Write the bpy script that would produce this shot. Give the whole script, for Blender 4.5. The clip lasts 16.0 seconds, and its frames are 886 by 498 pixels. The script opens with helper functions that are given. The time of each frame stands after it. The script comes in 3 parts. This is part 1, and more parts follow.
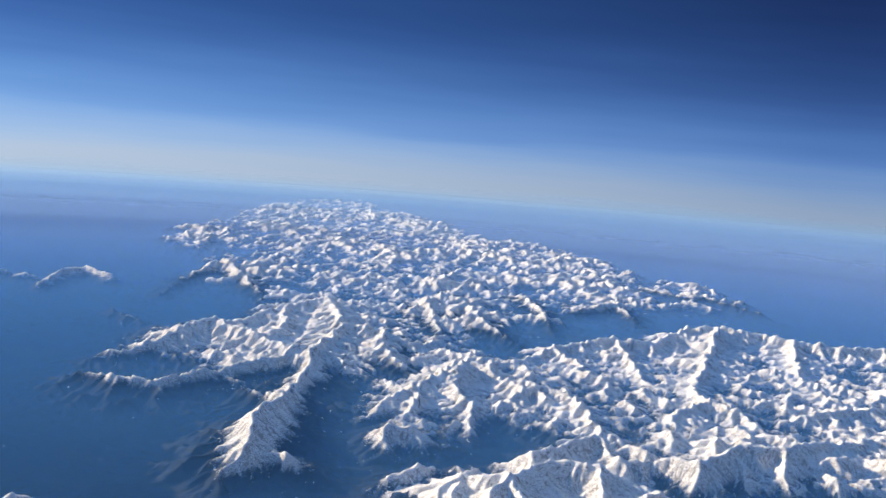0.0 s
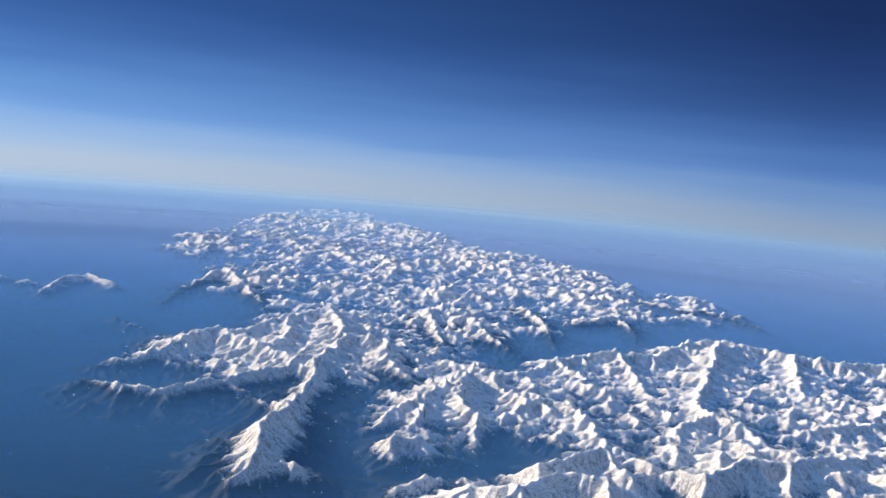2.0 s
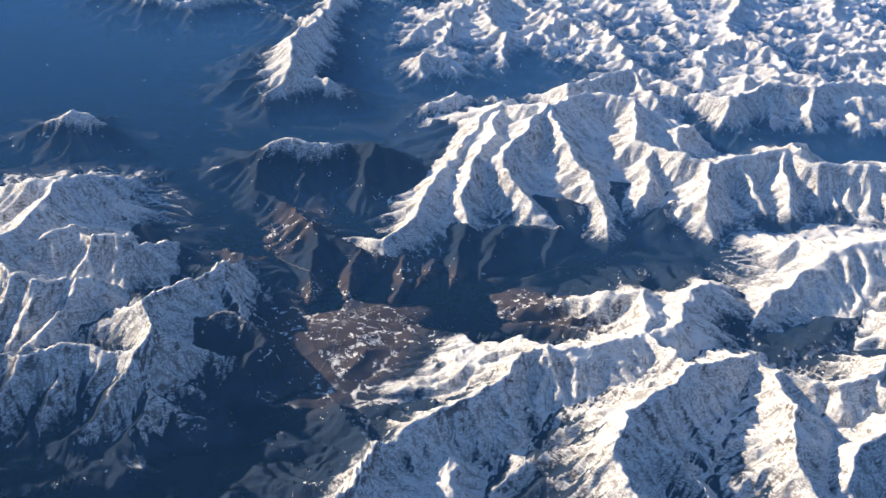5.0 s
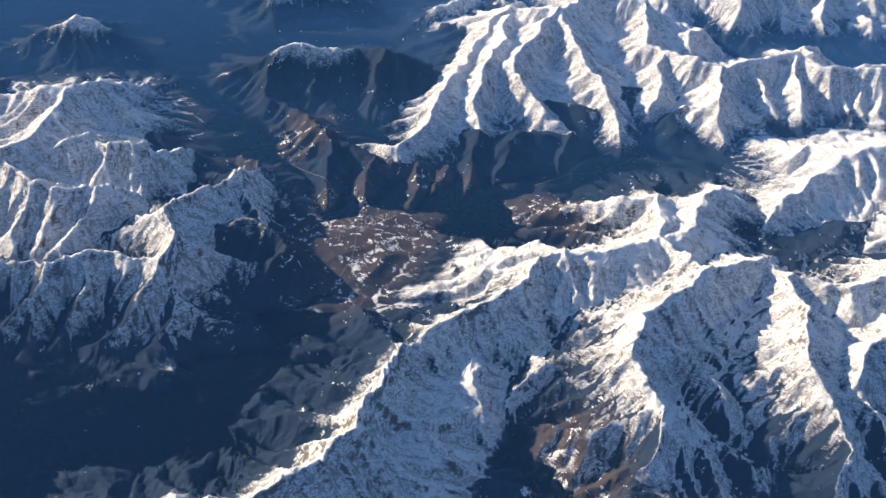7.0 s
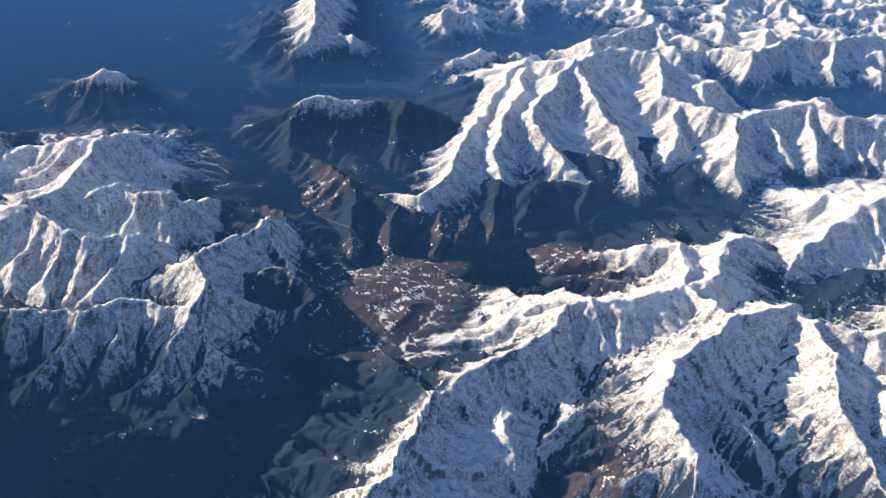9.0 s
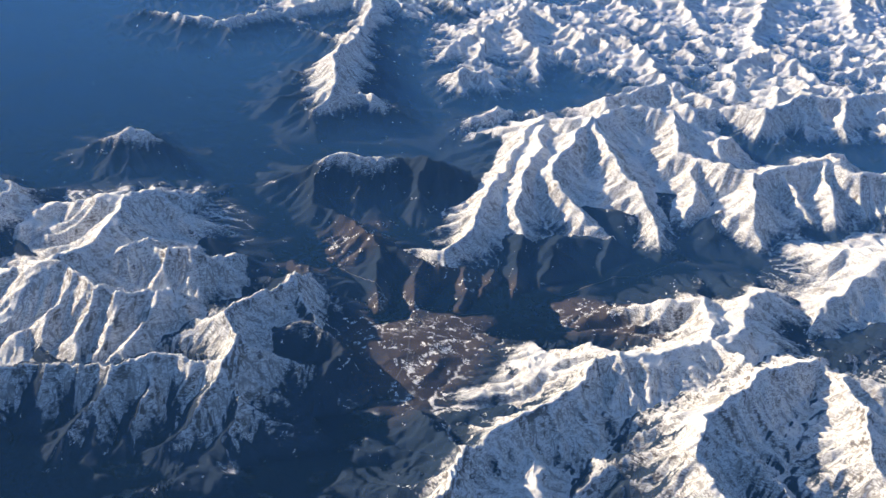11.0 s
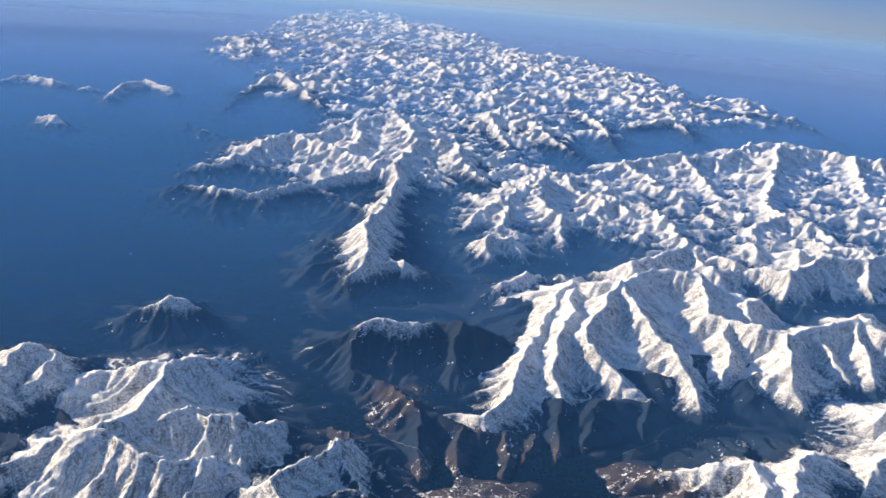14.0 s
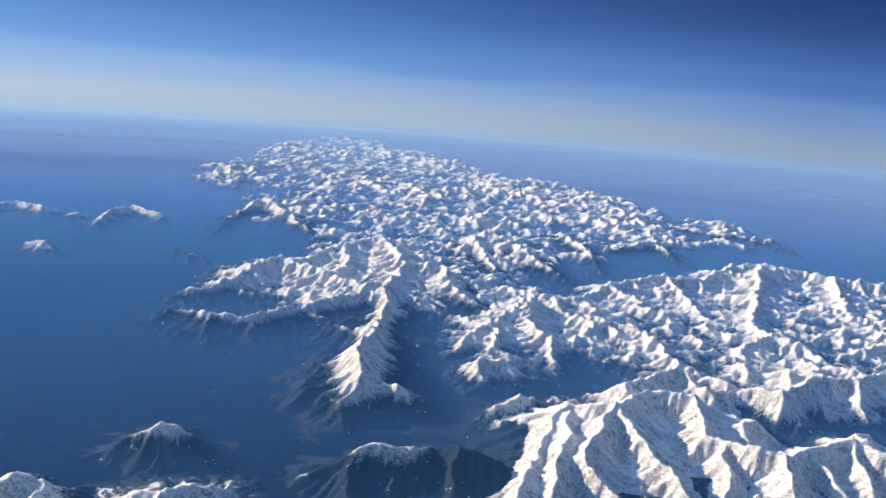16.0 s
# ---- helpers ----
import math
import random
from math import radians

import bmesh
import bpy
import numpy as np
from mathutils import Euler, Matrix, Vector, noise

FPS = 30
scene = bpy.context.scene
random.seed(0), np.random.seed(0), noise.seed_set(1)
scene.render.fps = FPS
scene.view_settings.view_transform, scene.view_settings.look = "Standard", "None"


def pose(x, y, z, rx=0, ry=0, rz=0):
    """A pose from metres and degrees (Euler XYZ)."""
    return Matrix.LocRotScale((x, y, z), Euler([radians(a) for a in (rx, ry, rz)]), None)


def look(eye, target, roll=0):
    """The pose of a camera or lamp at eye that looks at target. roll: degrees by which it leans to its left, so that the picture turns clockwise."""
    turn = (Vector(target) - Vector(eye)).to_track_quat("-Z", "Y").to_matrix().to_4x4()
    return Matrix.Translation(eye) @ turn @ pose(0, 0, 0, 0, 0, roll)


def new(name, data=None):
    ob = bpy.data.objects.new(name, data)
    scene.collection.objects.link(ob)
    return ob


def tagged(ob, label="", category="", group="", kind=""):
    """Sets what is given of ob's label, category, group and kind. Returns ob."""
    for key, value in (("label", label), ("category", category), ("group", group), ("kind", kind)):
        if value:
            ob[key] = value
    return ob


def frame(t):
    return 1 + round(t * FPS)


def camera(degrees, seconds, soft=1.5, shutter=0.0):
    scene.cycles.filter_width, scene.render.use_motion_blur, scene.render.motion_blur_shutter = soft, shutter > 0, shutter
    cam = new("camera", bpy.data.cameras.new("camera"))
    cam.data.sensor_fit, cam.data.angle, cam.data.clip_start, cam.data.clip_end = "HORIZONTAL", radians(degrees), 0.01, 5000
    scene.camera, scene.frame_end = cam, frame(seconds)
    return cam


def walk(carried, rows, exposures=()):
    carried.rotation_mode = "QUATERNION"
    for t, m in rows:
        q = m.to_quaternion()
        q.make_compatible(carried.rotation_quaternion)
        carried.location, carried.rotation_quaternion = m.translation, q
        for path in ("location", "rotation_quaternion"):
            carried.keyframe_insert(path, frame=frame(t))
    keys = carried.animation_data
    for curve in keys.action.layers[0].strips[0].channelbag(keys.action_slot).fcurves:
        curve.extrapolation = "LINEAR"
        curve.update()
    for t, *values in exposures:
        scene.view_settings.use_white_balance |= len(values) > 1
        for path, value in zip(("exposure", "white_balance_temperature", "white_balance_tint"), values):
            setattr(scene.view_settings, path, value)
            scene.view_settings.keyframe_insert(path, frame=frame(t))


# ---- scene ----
# The land is built at one hundredth of its true size: 1 unit stands for 100 m.
# ---- camera: an airliner's window, 11 km up, flying straight and level ----
cam = camera(52.0, 16.0, soft=1.45)
ROWS = [
    (0.0, 0.00, 0.00, 83.62, -4.44, 0.00),
    (0.5, -1.11, -0.36, 84.04, -4.52, -0.11),
    (1.0, -2.22, -0.71, 84.17, -4.54, -0.16),
    (1.5, -3.34, -1.07, 84.18, -4.61, -0.21),
    (2.0, -4.45, -1.43, 84.34, -5.06, -0.23),
    (2.5, -5.56, -1.79, 84.02, -5.47, -0.11),
    (3.0, -6.67, -2.14, 81.58, -5.77, -0.11),
    (3.5, -7.78, -2.50, 76.02, -5.74, -0.02),
    (4.0, -8.90, -2.86, 68.41, -5.77, 0.51),
    (4.5, -10.01, -3.21, 64.95, -5.78, 0.73),
    (5.0, -11.12, -3.57, 60.55, -5.79, 0.66),
    (5.2, -11.56, -3.71, 58.96, -5.70, 0.50),
    (7.3, -16.24, -5.21, 54.65, -5.71, 0.14),
    (7.5, -16.68, -5.36, 54.57, -5.67, 0.11),
    (8.0, -17.79, -5.71, 54.92, -5.54, 0.27),
    (8.5, -18.90, -6.07, 56.22, -5.52, 0.28),
    (9.0, -20.02, -6.43, 57.97, -5.53, 0.31),
    (9.2, -20.46, -6.57, 58.61, -5.54, 0.28),
    (11.3, -25.13, -8.07, 62.10, -5.29, 0.53),
    (11.5, -25.58, -8.21, 62.66, -5.25, 0.51),
    (12.0, -26.69, -8.57, 64.90, -5.15, 0.41),
    (12.5, -27.80, -8.93, 66.86, -4.89, 0.54),
    (13.0, -28.91, -9.28, 69.43, -4.52, 0.73),
    (13.5, -30.02, -9.64, 70.84, -4.42, 0.88),
    (14.0, -31.14, -10.00, 71.89, -4.49, 0.84),
    (14.5, -32.25, -10.35, 74.40, -4.58, 0.39),
    (15.0, -33.36, -10.71, 77.43, -4.58, -0.41),
    (15.5, -34.47, -11.07, 78.96, -4.51, -0.50),
    (16.0, -35.58, -11.42, 79.71, -4.44, -0.52),
]
ALTITUDE = 110.0
walk(cam, [(t, pose(x, y, ALTITUDE, rx, ry, rz)) for t, x, y, rx, ry, rz in ROWS], exposures=((0.0, 0.98, 6900, 10), (16.0, 0.98, 6900, 10)))

# ---- light: a low winter sun and the thin sky of high altitude ----
SUN_ELEVATION, SUN_COMPASS = 20.5, -66.0  # compass: degrees clockwise from +y
world = bpy.data.worlds.new("sky")
scene.world = world
world.use_nodes = True
wn = world.node_tree.nodes
sky = wn.new("ShaderNodeTexSky")
sky.sky_type = "NISHITA"
sky.sun_disc = False
sky.sun_elevation, sky.sun_rotation = radians(SUN_ELEVATION), radians(SUN_COMPASS)
sky.altitude, sky.air_density, sky.dust_density, sky.ozone_density = 3000, 1.0, 0.2, 2.5
wn["Background"].inputs["Strength"].default_value = 0.10
world.node_tree.links.new(sky.outputs[0], wn["Background"].inputs["Color"])

sun_data = bpy.data.lights.new("sun", "SUN")
sun_data.energy, sun_data.angle, sun_data.color = 4.15, radians(0.53), (1.0, 0.84, 0.62)
sun = new("sun", sun_data)
e, c = radians(SUN_ELEVATION), radians(SUN_COMPASS)
sun_way = Vector((math.sin(c) * math.cos(e), math.cos(c) * math.cos(e), math.sin(e)))
sun.matrix_world = look(sun_way * 900, (0, 0, 0))


# ---- materials ----
def nodes_of(name):
    m = bpy.data.materials.new(name)
    m.use_nodes = True
    t = m.node_tree
    return m, t.nodes, t.links, t.nodes["Principled BSDF"]


def math_node(n, l, op, a, b=None, c=None, clamp=False):
    k = n.new("ShaderNodeMath")
    k.operation, k.use_clamp = op, clamp
    for i, v in enumerate((a, b, c)):
        if v is None:
            continue
        if isinstance(v, (int, float)):
            k.inputs[i].default_value = v
        else:
            l.new(v, k.inputs[i])
    return k.outputs[0]


def mix_node(n, l, f, a, b):
    k = n.new("ShaderNodeMix")
    k.data_type = "RGBA"
    for s, v in ((k.inputs[0], f), (k.inputs[6], a), (k.inputs[7], b)):
        if isinstance(v, (int, float)):
            s.default_value = v
        elif isinstance(v, tuple):
            s.default_value = (*v, 1)
        else:
            l.new(v, s)
    return k.outputs[2]


def noise_node(n, l, scale, detail=6.0, rough=0.6, vector=None, warp=0.0):
    k = n.new("ShaderNodeTexNoise")
    k.inputs["Scale"].default_value, k.inputs["Detail"].default_value = scale, detail
    k.inputs["Roughness"].default_value, k.inputs["Distortion"].default_value = rough, warp
    if vector:
        l.new(vector, k.inputs["Vector"])
    return k.outputs[0]


def step_node(n, l, value, low, high):
    k = n.new("ShaderNodeMapRange")
    k.interpolation_type = "SMOOTHSTEP"
    l.new(value, k.inputs[0])
    k.inputs[1].default_value, k.inputs[2].default_value = low, high
    return k.outputs[0]


def attribute(n, name):
    k = n.new("ShaderNodeAttribute")
    k.attribute_name = name
    return k.outputs["Fac"]


def make_land():
    """Snow over rock over winter forest; where each lies follows height, steepness and the side that a slope faces."""
    m, n, l, p = nodes_of("snow_rock_and_forest")
    geo = n.new("ShaderNodeNewGeometry")
    pos = geo.outputs["Position"]
    sep = n.new("ShaderNodeSeparateXYZ")
    l.new(geo.outputs["Normal"], sep.inputs[0])
    up = sep.outputs[2]
    coarse = noise_node(n, l, 0.12, 5, 0.6, pos)
    flat = n.new("ShaderNodeMapping")
    flat.inputs["Scale"].default_value = (1.0, 1.0, 3.2)
    l.new(pos, flat.inputs["Vector"])
    fine = noise_node(n, l, 1.25, 9, 0.67, flat.outputs[0], 0.5)
    tiny = noise_node(n, l, 4.0, 5, 0.7, flat.outputs[0], 0.6)
    glade = noise_node(n, l, 0.42, 6, 0.62, pos, 0.6)
    # height over the local snowline, in hundreds of metres
    over = math_node(n, l, "SUBTRACT", attribute(n, "height"), attribute(n, "snowline"))
    over = math_node(n, l, "MULTIPLY_ADD", math_node(n, l, "SUBTRACT", coarse, 0.5), 5.0, over)
    over = math_node(n, l, "MULTIPLY_ADD", math_node(n, l, "SUBTRACT", fine, 0.5), 4.5, over)
    over = math_node(n, l, "MULTIPLY_ADD", attribute(n, "streak"), 1.9, over)
    deep = step_node(n, l, over, -1.2, 1.2)
    # steep faces shed their snow in streaks
    steep = math_node(n, l, "MULTIPLY_ADD", math_node(n, l, "SUBTRACT", fine, 0.5), 0.6, up)
    steep = math_node(n, l, "MULTIPLY_ADD", math_node(n, l, "SUBTRACT", tiny, 0.5), 0.2, steep)
    steep = math_node(n, l, "MULTIPLY_ADD", attribute(n, "streak"), 0.22, steep)
    held = step_node(n, l, steep, 0.41, 0.58)
    snow = math_node(n, l, "MULTIPLY", deep, held)
    # thin ledges and gully lines where the rock shows through
    seams = noise_node(n, l, 0.8, 6, 0.62, flat.outputs[0], 0.9)
    ledge = math_node(n, l, "SUBTRACT", 1.0, step_node(n, l, math_node(n, l, "ABSOLUTE", math_node(n, l, "SUBTRACT", seams, 0.5)), 0.012, 0.055))
    runnel = math_node(n, l, "SUBTRACT", 1.0, step_node(n, l, math_node(n, l, "ABSOLUTE", math_node(n, l, "SUBTRACT", attribute(n, "streak"), 0.12)), 0.03, 0.16))
    lines = math_node(n, l, "MULTIPLY", math_node(n, l, "MAXIMUM", ledge, runnel), step_node(n, l, math_node(n, l, "MULTIPLY_ADD", up, -1.2, math_node(n, l, "ADD", tiny, coarse)), -0.25, 0.15))
    snow = math_node(n, l, "MULTIPLY", snow, math_node(n, l, "MULTIPLY_ADD", lines, -0.72, 1.0))
    # bare specks: trees, boulders, wind-blown ground
    speck = step_node(n, l, math_node(n, l, "MULTIPLY_ADD", fine, 0.7, tiny), 1.0, 1.06)
    speck = math_node(n, l, "MULTIPLY", speck, step_node(n, l, math_node(n, l, "SUBTRACT", 1.0, up), 0.02, 0.12))
    speck = math_node(n, l, "MULTIPLY", speck, step_node(n, l, glade, 0.48, 0.60))
    snow = math_node(n, l, "MULTIPLY", snow, math_node(n, l, "MULTIPLY_ADD", speck, -0.6, 1.0))
    # snowed-in clearings in the forest
    open_ground = math_node(n, l, "MULTIPLY_ADD", attribute(n, "tilled"), 0.085, math_node(n, l, "MULTIPLY_ADD", over, 0.012, glade))
    open_ground = step_node(n, l, open_ground, 0.615, 0.645)
    snow = math_node(n, l, "MAXIMUM", snow, math_node(n, l, "MULTIPLY", open_ground, step_node(n, l, fine, 0.42, 0.55)))
    rock = mix_node(n, l, fine, (0.11, 0.095, 0.085), (0.24, 0.21, 0.185))
    # the haze's blue veil is put into the forest colours
    hazed_wood = mix_node(n, l, step_node(n, l, coarse, 0.42, 0.62), (0.019, 0.037, 0.072), (0.027, 0.042, 0.070))
    hazed_wood = mix_node(n, l, step_node(n, l, fine, 0.38, 0.62), hazed_wood, (0.016, 0.029, 0.052))
    farmed = math_node(n, l, "MULTIPLY_ADD", math_node(n, l, "SUBTRACT", fine, 0.5), 1.6, attribute(n, "tilled"))
    farmed = math_node(n, l, "MULTIPLY", step_node(n, l, farmed, 0.25, 0.7), step_node(n, l, attribute(n, "tilled"), 0.08, 0.35))
    hazed_wood = mix_node(n, l, farmed, hazed_wood, mix_node(n, l, tiny, (0.036, 0.030, 0.032), (0.105, 0.085, 0.085)))
    # wide patches of bare fields and heath on the low ground
    heath = math_node(n, l, "MULTIPLY", step_node(n, l, noise_node(n, l, 0.035, 6, 0.62, pos, 0.4), 0.47, 0.62), step_node(n, l, attribute(n, "height"), 6.5, 4.0))
    hazed_wood = mix_node(n, l, heath, hazed_wood, mix_node(n, l, fine, (0.018, 0.02, 0.024), (0.05, 0.046, 0.044)))
    bare = mix_node(n, l, step_node(n, l, over, -0.9, 1.8), hazed_wood, rock)
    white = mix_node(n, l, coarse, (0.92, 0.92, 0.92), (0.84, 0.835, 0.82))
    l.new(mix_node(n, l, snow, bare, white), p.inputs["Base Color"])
    p.inputs["Roughness"].default_value = 0.85
    p.inputs["Specular IOR Level"].default_value = 0.06
    bump = n.new("ShaderNodeBump")
    bump.inputs["Strength"].default_value, bump.inputs["Distance"].default_value = 0.8, 0.3
    l.new(fine, bump.inputs["Height"])
    l.new(bump.outputs[0], p.inputs["Normal"])
    return m


def make_haze():
    """Tinted sheets imitating haze: nearly clear close by, cover set thicker the farther off, lit by sun and sky."""
    m, n, l, p = nodes_of("tinted_haze")
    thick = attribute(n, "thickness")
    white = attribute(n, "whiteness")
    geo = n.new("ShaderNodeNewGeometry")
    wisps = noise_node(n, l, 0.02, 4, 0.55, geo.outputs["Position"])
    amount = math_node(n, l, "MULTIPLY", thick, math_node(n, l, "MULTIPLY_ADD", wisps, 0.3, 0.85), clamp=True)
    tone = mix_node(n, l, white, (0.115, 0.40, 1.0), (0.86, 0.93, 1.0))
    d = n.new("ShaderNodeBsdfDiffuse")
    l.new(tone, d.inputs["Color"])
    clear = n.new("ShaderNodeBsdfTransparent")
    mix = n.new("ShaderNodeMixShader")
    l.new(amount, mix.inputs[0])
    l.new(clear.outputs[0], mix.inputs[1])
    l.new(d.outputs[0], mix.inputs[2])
    l.new(mix.outputs[0], n["Material Output"].inputs["Surface"])
    return m


def make_air_glow():
    """Glow painted as the sky low over the horizon: pale where the air is thickest, deep blue above, brighter towards
    the sun.
    """
    m, n, l, p = nodes_of("painted_air_glow")
    geo = n.new("ShaderNodeNewGeometry")
    streaks = n.new("ShaderNodeMapping")
    streaks.inputs["Scale"].default_value = (0.0007, 0.0007, 0.009)
    l.new(geo.outputs["Position"], streaks.inputs["Vector"])
    wisps = noise_node(n, l, 1.0, 4, 0.5, streaks.outputs[0])
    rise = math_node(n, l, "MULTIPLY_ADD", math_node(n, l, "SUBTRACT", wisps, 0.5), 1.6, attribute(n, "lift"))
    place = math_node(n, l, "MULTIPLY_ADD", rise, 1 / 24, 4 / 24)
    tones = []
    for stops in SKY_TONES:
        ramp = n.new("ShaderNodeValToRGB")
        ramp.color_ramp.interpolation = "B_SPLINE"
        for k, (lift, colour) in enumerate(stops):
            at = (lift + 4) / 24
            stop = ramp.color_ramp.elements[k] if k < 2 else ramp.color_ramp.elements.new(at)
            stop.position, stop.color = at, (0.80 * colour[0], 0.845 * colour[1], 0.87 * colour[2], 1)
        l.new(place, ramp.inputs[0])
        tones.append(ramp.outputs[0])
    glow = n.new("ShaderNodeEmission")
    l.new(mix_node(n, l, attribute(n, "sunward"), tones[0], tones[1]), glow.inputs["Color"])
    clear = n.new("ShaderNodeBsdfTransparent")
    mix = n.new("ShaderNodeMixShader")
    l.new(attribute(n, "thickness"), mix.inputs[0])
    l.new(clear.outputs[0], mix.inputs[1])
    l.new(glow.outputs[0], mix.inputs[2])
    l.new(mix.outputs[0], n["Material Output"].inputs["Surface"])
    return m


# glow colours of the painted low sky by degrees above the level, away from the sun and towards it
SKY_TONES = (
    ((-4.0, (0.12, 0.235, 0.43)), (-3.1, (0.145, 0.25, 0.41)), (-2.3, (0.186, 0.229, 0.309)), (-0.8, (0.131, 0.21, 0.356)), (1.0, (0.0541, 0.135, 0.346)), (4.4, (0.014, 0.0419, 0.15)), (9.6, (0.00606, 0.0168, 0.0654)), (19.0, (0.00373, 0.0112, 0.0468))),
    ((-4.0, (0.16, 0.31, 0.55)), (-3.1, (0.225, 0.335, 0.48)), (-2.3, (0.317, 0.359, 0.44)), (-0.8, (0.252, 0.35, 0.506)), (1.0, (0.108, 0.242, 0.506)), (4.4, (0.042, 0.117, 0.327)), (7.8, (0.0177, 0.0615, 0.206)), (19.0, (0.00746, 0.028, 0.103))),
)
LAND, HAZE, AIR_GLOW = make_land(), make_haze(), make_air_glow()


# ---- the shape of the land ----
EARTH = 63710.0
HUB = (-18.0, -6.0)
FINE = 1.0  # spacing of the land sheet, 1 for its normal fineness


def lattice(ix, iy, seed):
    h = (ix.astype(np.int64) * 374761393 + iy.astype(np.int64) * 668265263 + seed * 974711) & 0xFFFFFFFF
    h = ((h ^ (h >> 13)) * 1274126177) & 0xFFFFFFFF
    return ((h ^ (h >> 16)) & 0xFFFF) * (2 * np.pi / 65536)


def swell(x, y, seed=0):
    """Gradient noise, about -1 to 1."""
    ix, iy = np.floor(x), np.floor(y)
    fx, fy = x - ix, y - iy
    u, v = fx * fx * fx * (fx * (fx * 6 - 15) + 10), fy * fy * fy * (fy * (fy * 6 - 15) + 10)

    def corner(dx, dy):
        a = lattice(ix + dx, iy + dy, seed)
        return np.cos(a) * (fx - dx) + np.sin(a) * (fy - dy)

    low = corner(0, 0) * (1 - u) + corner(1, 0) * u
    high = corner(0, 1) * (1 - u) + corner(1, 1) * u
    return 1.5 * (low * (1 - v) + high * v)


def rolling(x, y, octaves, seed=0, gain=0.5):
    total, size = 0, 1.0
    for k in range(octaves):
        total = total + size * swell(x * 2**k + 17.3 * k, y * 2**k - 9.1 * k, seed + k)
        size *= gain
    return total


def crests(x, y, octaves, seed=0, gain=0.52):
    """Ridged noise, about 0 to 1: sharp crests and branching gullies."""
    total, size, weight, norm = 0, 1.0, 1.0, 0.0
    for k in range(octaves):
        r = (1 - np.abs(swell(x * 2**k + 31.7 * k, y * 2**k + 11.9 * k, seed + k))) ** 2
        total = total + size * weight * r
        norm += size
        weight = np.clip(r * 1.3, 0.15, 1)
        size *= gain
    return total / norm


def smooth(a, b, v):
    t = np.clip((v - a) / (b - a), 0, 1)
    return t * t * (3 - 2 * t)


# Each mountain: its label, the height of its snowline, how much higher snow starts on the sunny side,
# how steeply it falls from its crests, and its crest lines as (east, north, height) in hundreds of metres; the first crest is the main ridge.
MOUNTAINS = []


def mountain(label, snowline, sunny, steep, *crest_lines):
    MOUNTAINS.append((label, snowline, sunny, steep, list(crest_lines)))


mountain("snow-crested near mountain with dark forest on its sunny slope", 12.2, 1, 0.72,
         [(-50, 71, 13), (-39, 70, 16), (-31, 70, 18), (-24, 75, 19), (-19, 82, 19), (-16, 94, 17.5), (-14, 102, 16), (-11, 106, 14.5), (-6, 112, 14.5), (3, 117, 15.5), (7, 121, 16.5), (10, 128, 17), (15, 130, 17)],
         [(-14, 102, 16), (-16, 111, 12.5), (-20, 118, 10)])
mountain("snowy mountain of lit domes above a brown valley", 10.5, 0, 0.42,
         [(15, 130, 17), (27, 133, 16.5), (36, 139, 16), (38, 155, 15.5), (30, 155, 14), (20, 157, 10.5)],
         [(36, 139, 16), (44, 145, 15.5), (47, 156, 15), (55, 164, 13.5)])
mountain("snow-streaked mountain with rocky lit faces and blue shade", 11.0, 2.6, 0.62,
         [(36, 139, 16), (42, 127, 19), (36, 120, 19), (26, 113, 18.5), (24, 106, 18), (25, 95, 16.5), (27, 92, 16), (25, 86, 13.5), (20, 82, 10)],
         [(27, 92, 16), (18, 93, 13), (12, 94, 10.5)],
         [(26, 113, 18.5), (33, 108, 15.5), (39, 100, 12.5)],
         [(32, 98, 14), (33, 89, 12), (35, 81, 10)])
mountain("rugged snow-covered mountain with a long rocky spur", 10.6, 2.2, 0.6,
         [(42, 127, 19), (54, 134, 17.5), (57, 129, 17.5), (57, 117, 18.5), (53, 107, 17.5), (55, 95, 15), (56, 89, 13), (53, 85, 11)])
mountain("rugged snow-covered mountain above a narrow gorge", 11.0, 2, 0.6,
         [(57, 129, 17.5), (66, 125, 18), (73, 128, 19), (79, 122, 19), (66, 111, 17), (61, 102, 15.5), (62, 96, 13)],
         [(73, 128, 19), (91, 140, 19), (110, 148, 19)])
mountain("smooth pale snow dome above a dark side valley", 8, 0, 0.42,
         [(63, 158, 10), (74, 170, 13), (87, 181, 15.5), (104, 188, 17), (118, 185, 18), (99, 150, 17)],
         [(87, 181, 15.5), (82, 188, 14), (74, 180, 10)])
mountain("broad white massif with shaded gullies and a dark foot", 7.8, 0, 0.6,
         [(-28, 179, 8.5), (-15, 177, 10.5), (-10, 186, 12.5), (-6, 206, 14), (2, 227, 15), (11, 255, 17.5), (26, 249, 21), (40, 267, 19), (55, 266, 20)],
         [(26, 249, 21), (30, 228, 18), (35, 209, 14.5), (39, 188, 7.5)],
         [(26, 249, 21), (12, 218, 16.8), (13, 210, 15.4), (19, 199, 11.4), (27, 193, 8)],
         [(12, 246, 18), (6, 219, 16), (1, 201, 13.8), (3, 189, 10.5)])
mountain("dark wooded foot of the white massif", 13, 0, 0.55,
         [(-6, 174, 8), (-9, 162, 6.5)],
         [(9, 183, 11), (7, 170, 7)],
         [(25, 192, 9.5), (21, 176, 6.5)],
         [(2, 187, 11.5), (1, 171, 8), (-1, 162, 6)])
mountain("snowy ridge with rock-striped face above the valley", 8.5, 0, 0.6,
         [(55, 266, 20), (51, 238, 17), (56, 234, 17), (61, 229, 18), (68, 223, 18), (64, 205, 15.5), (64, 195, 9)],
         [(56, 234, 17), (50, 217, 14), (46, 204, 10)])
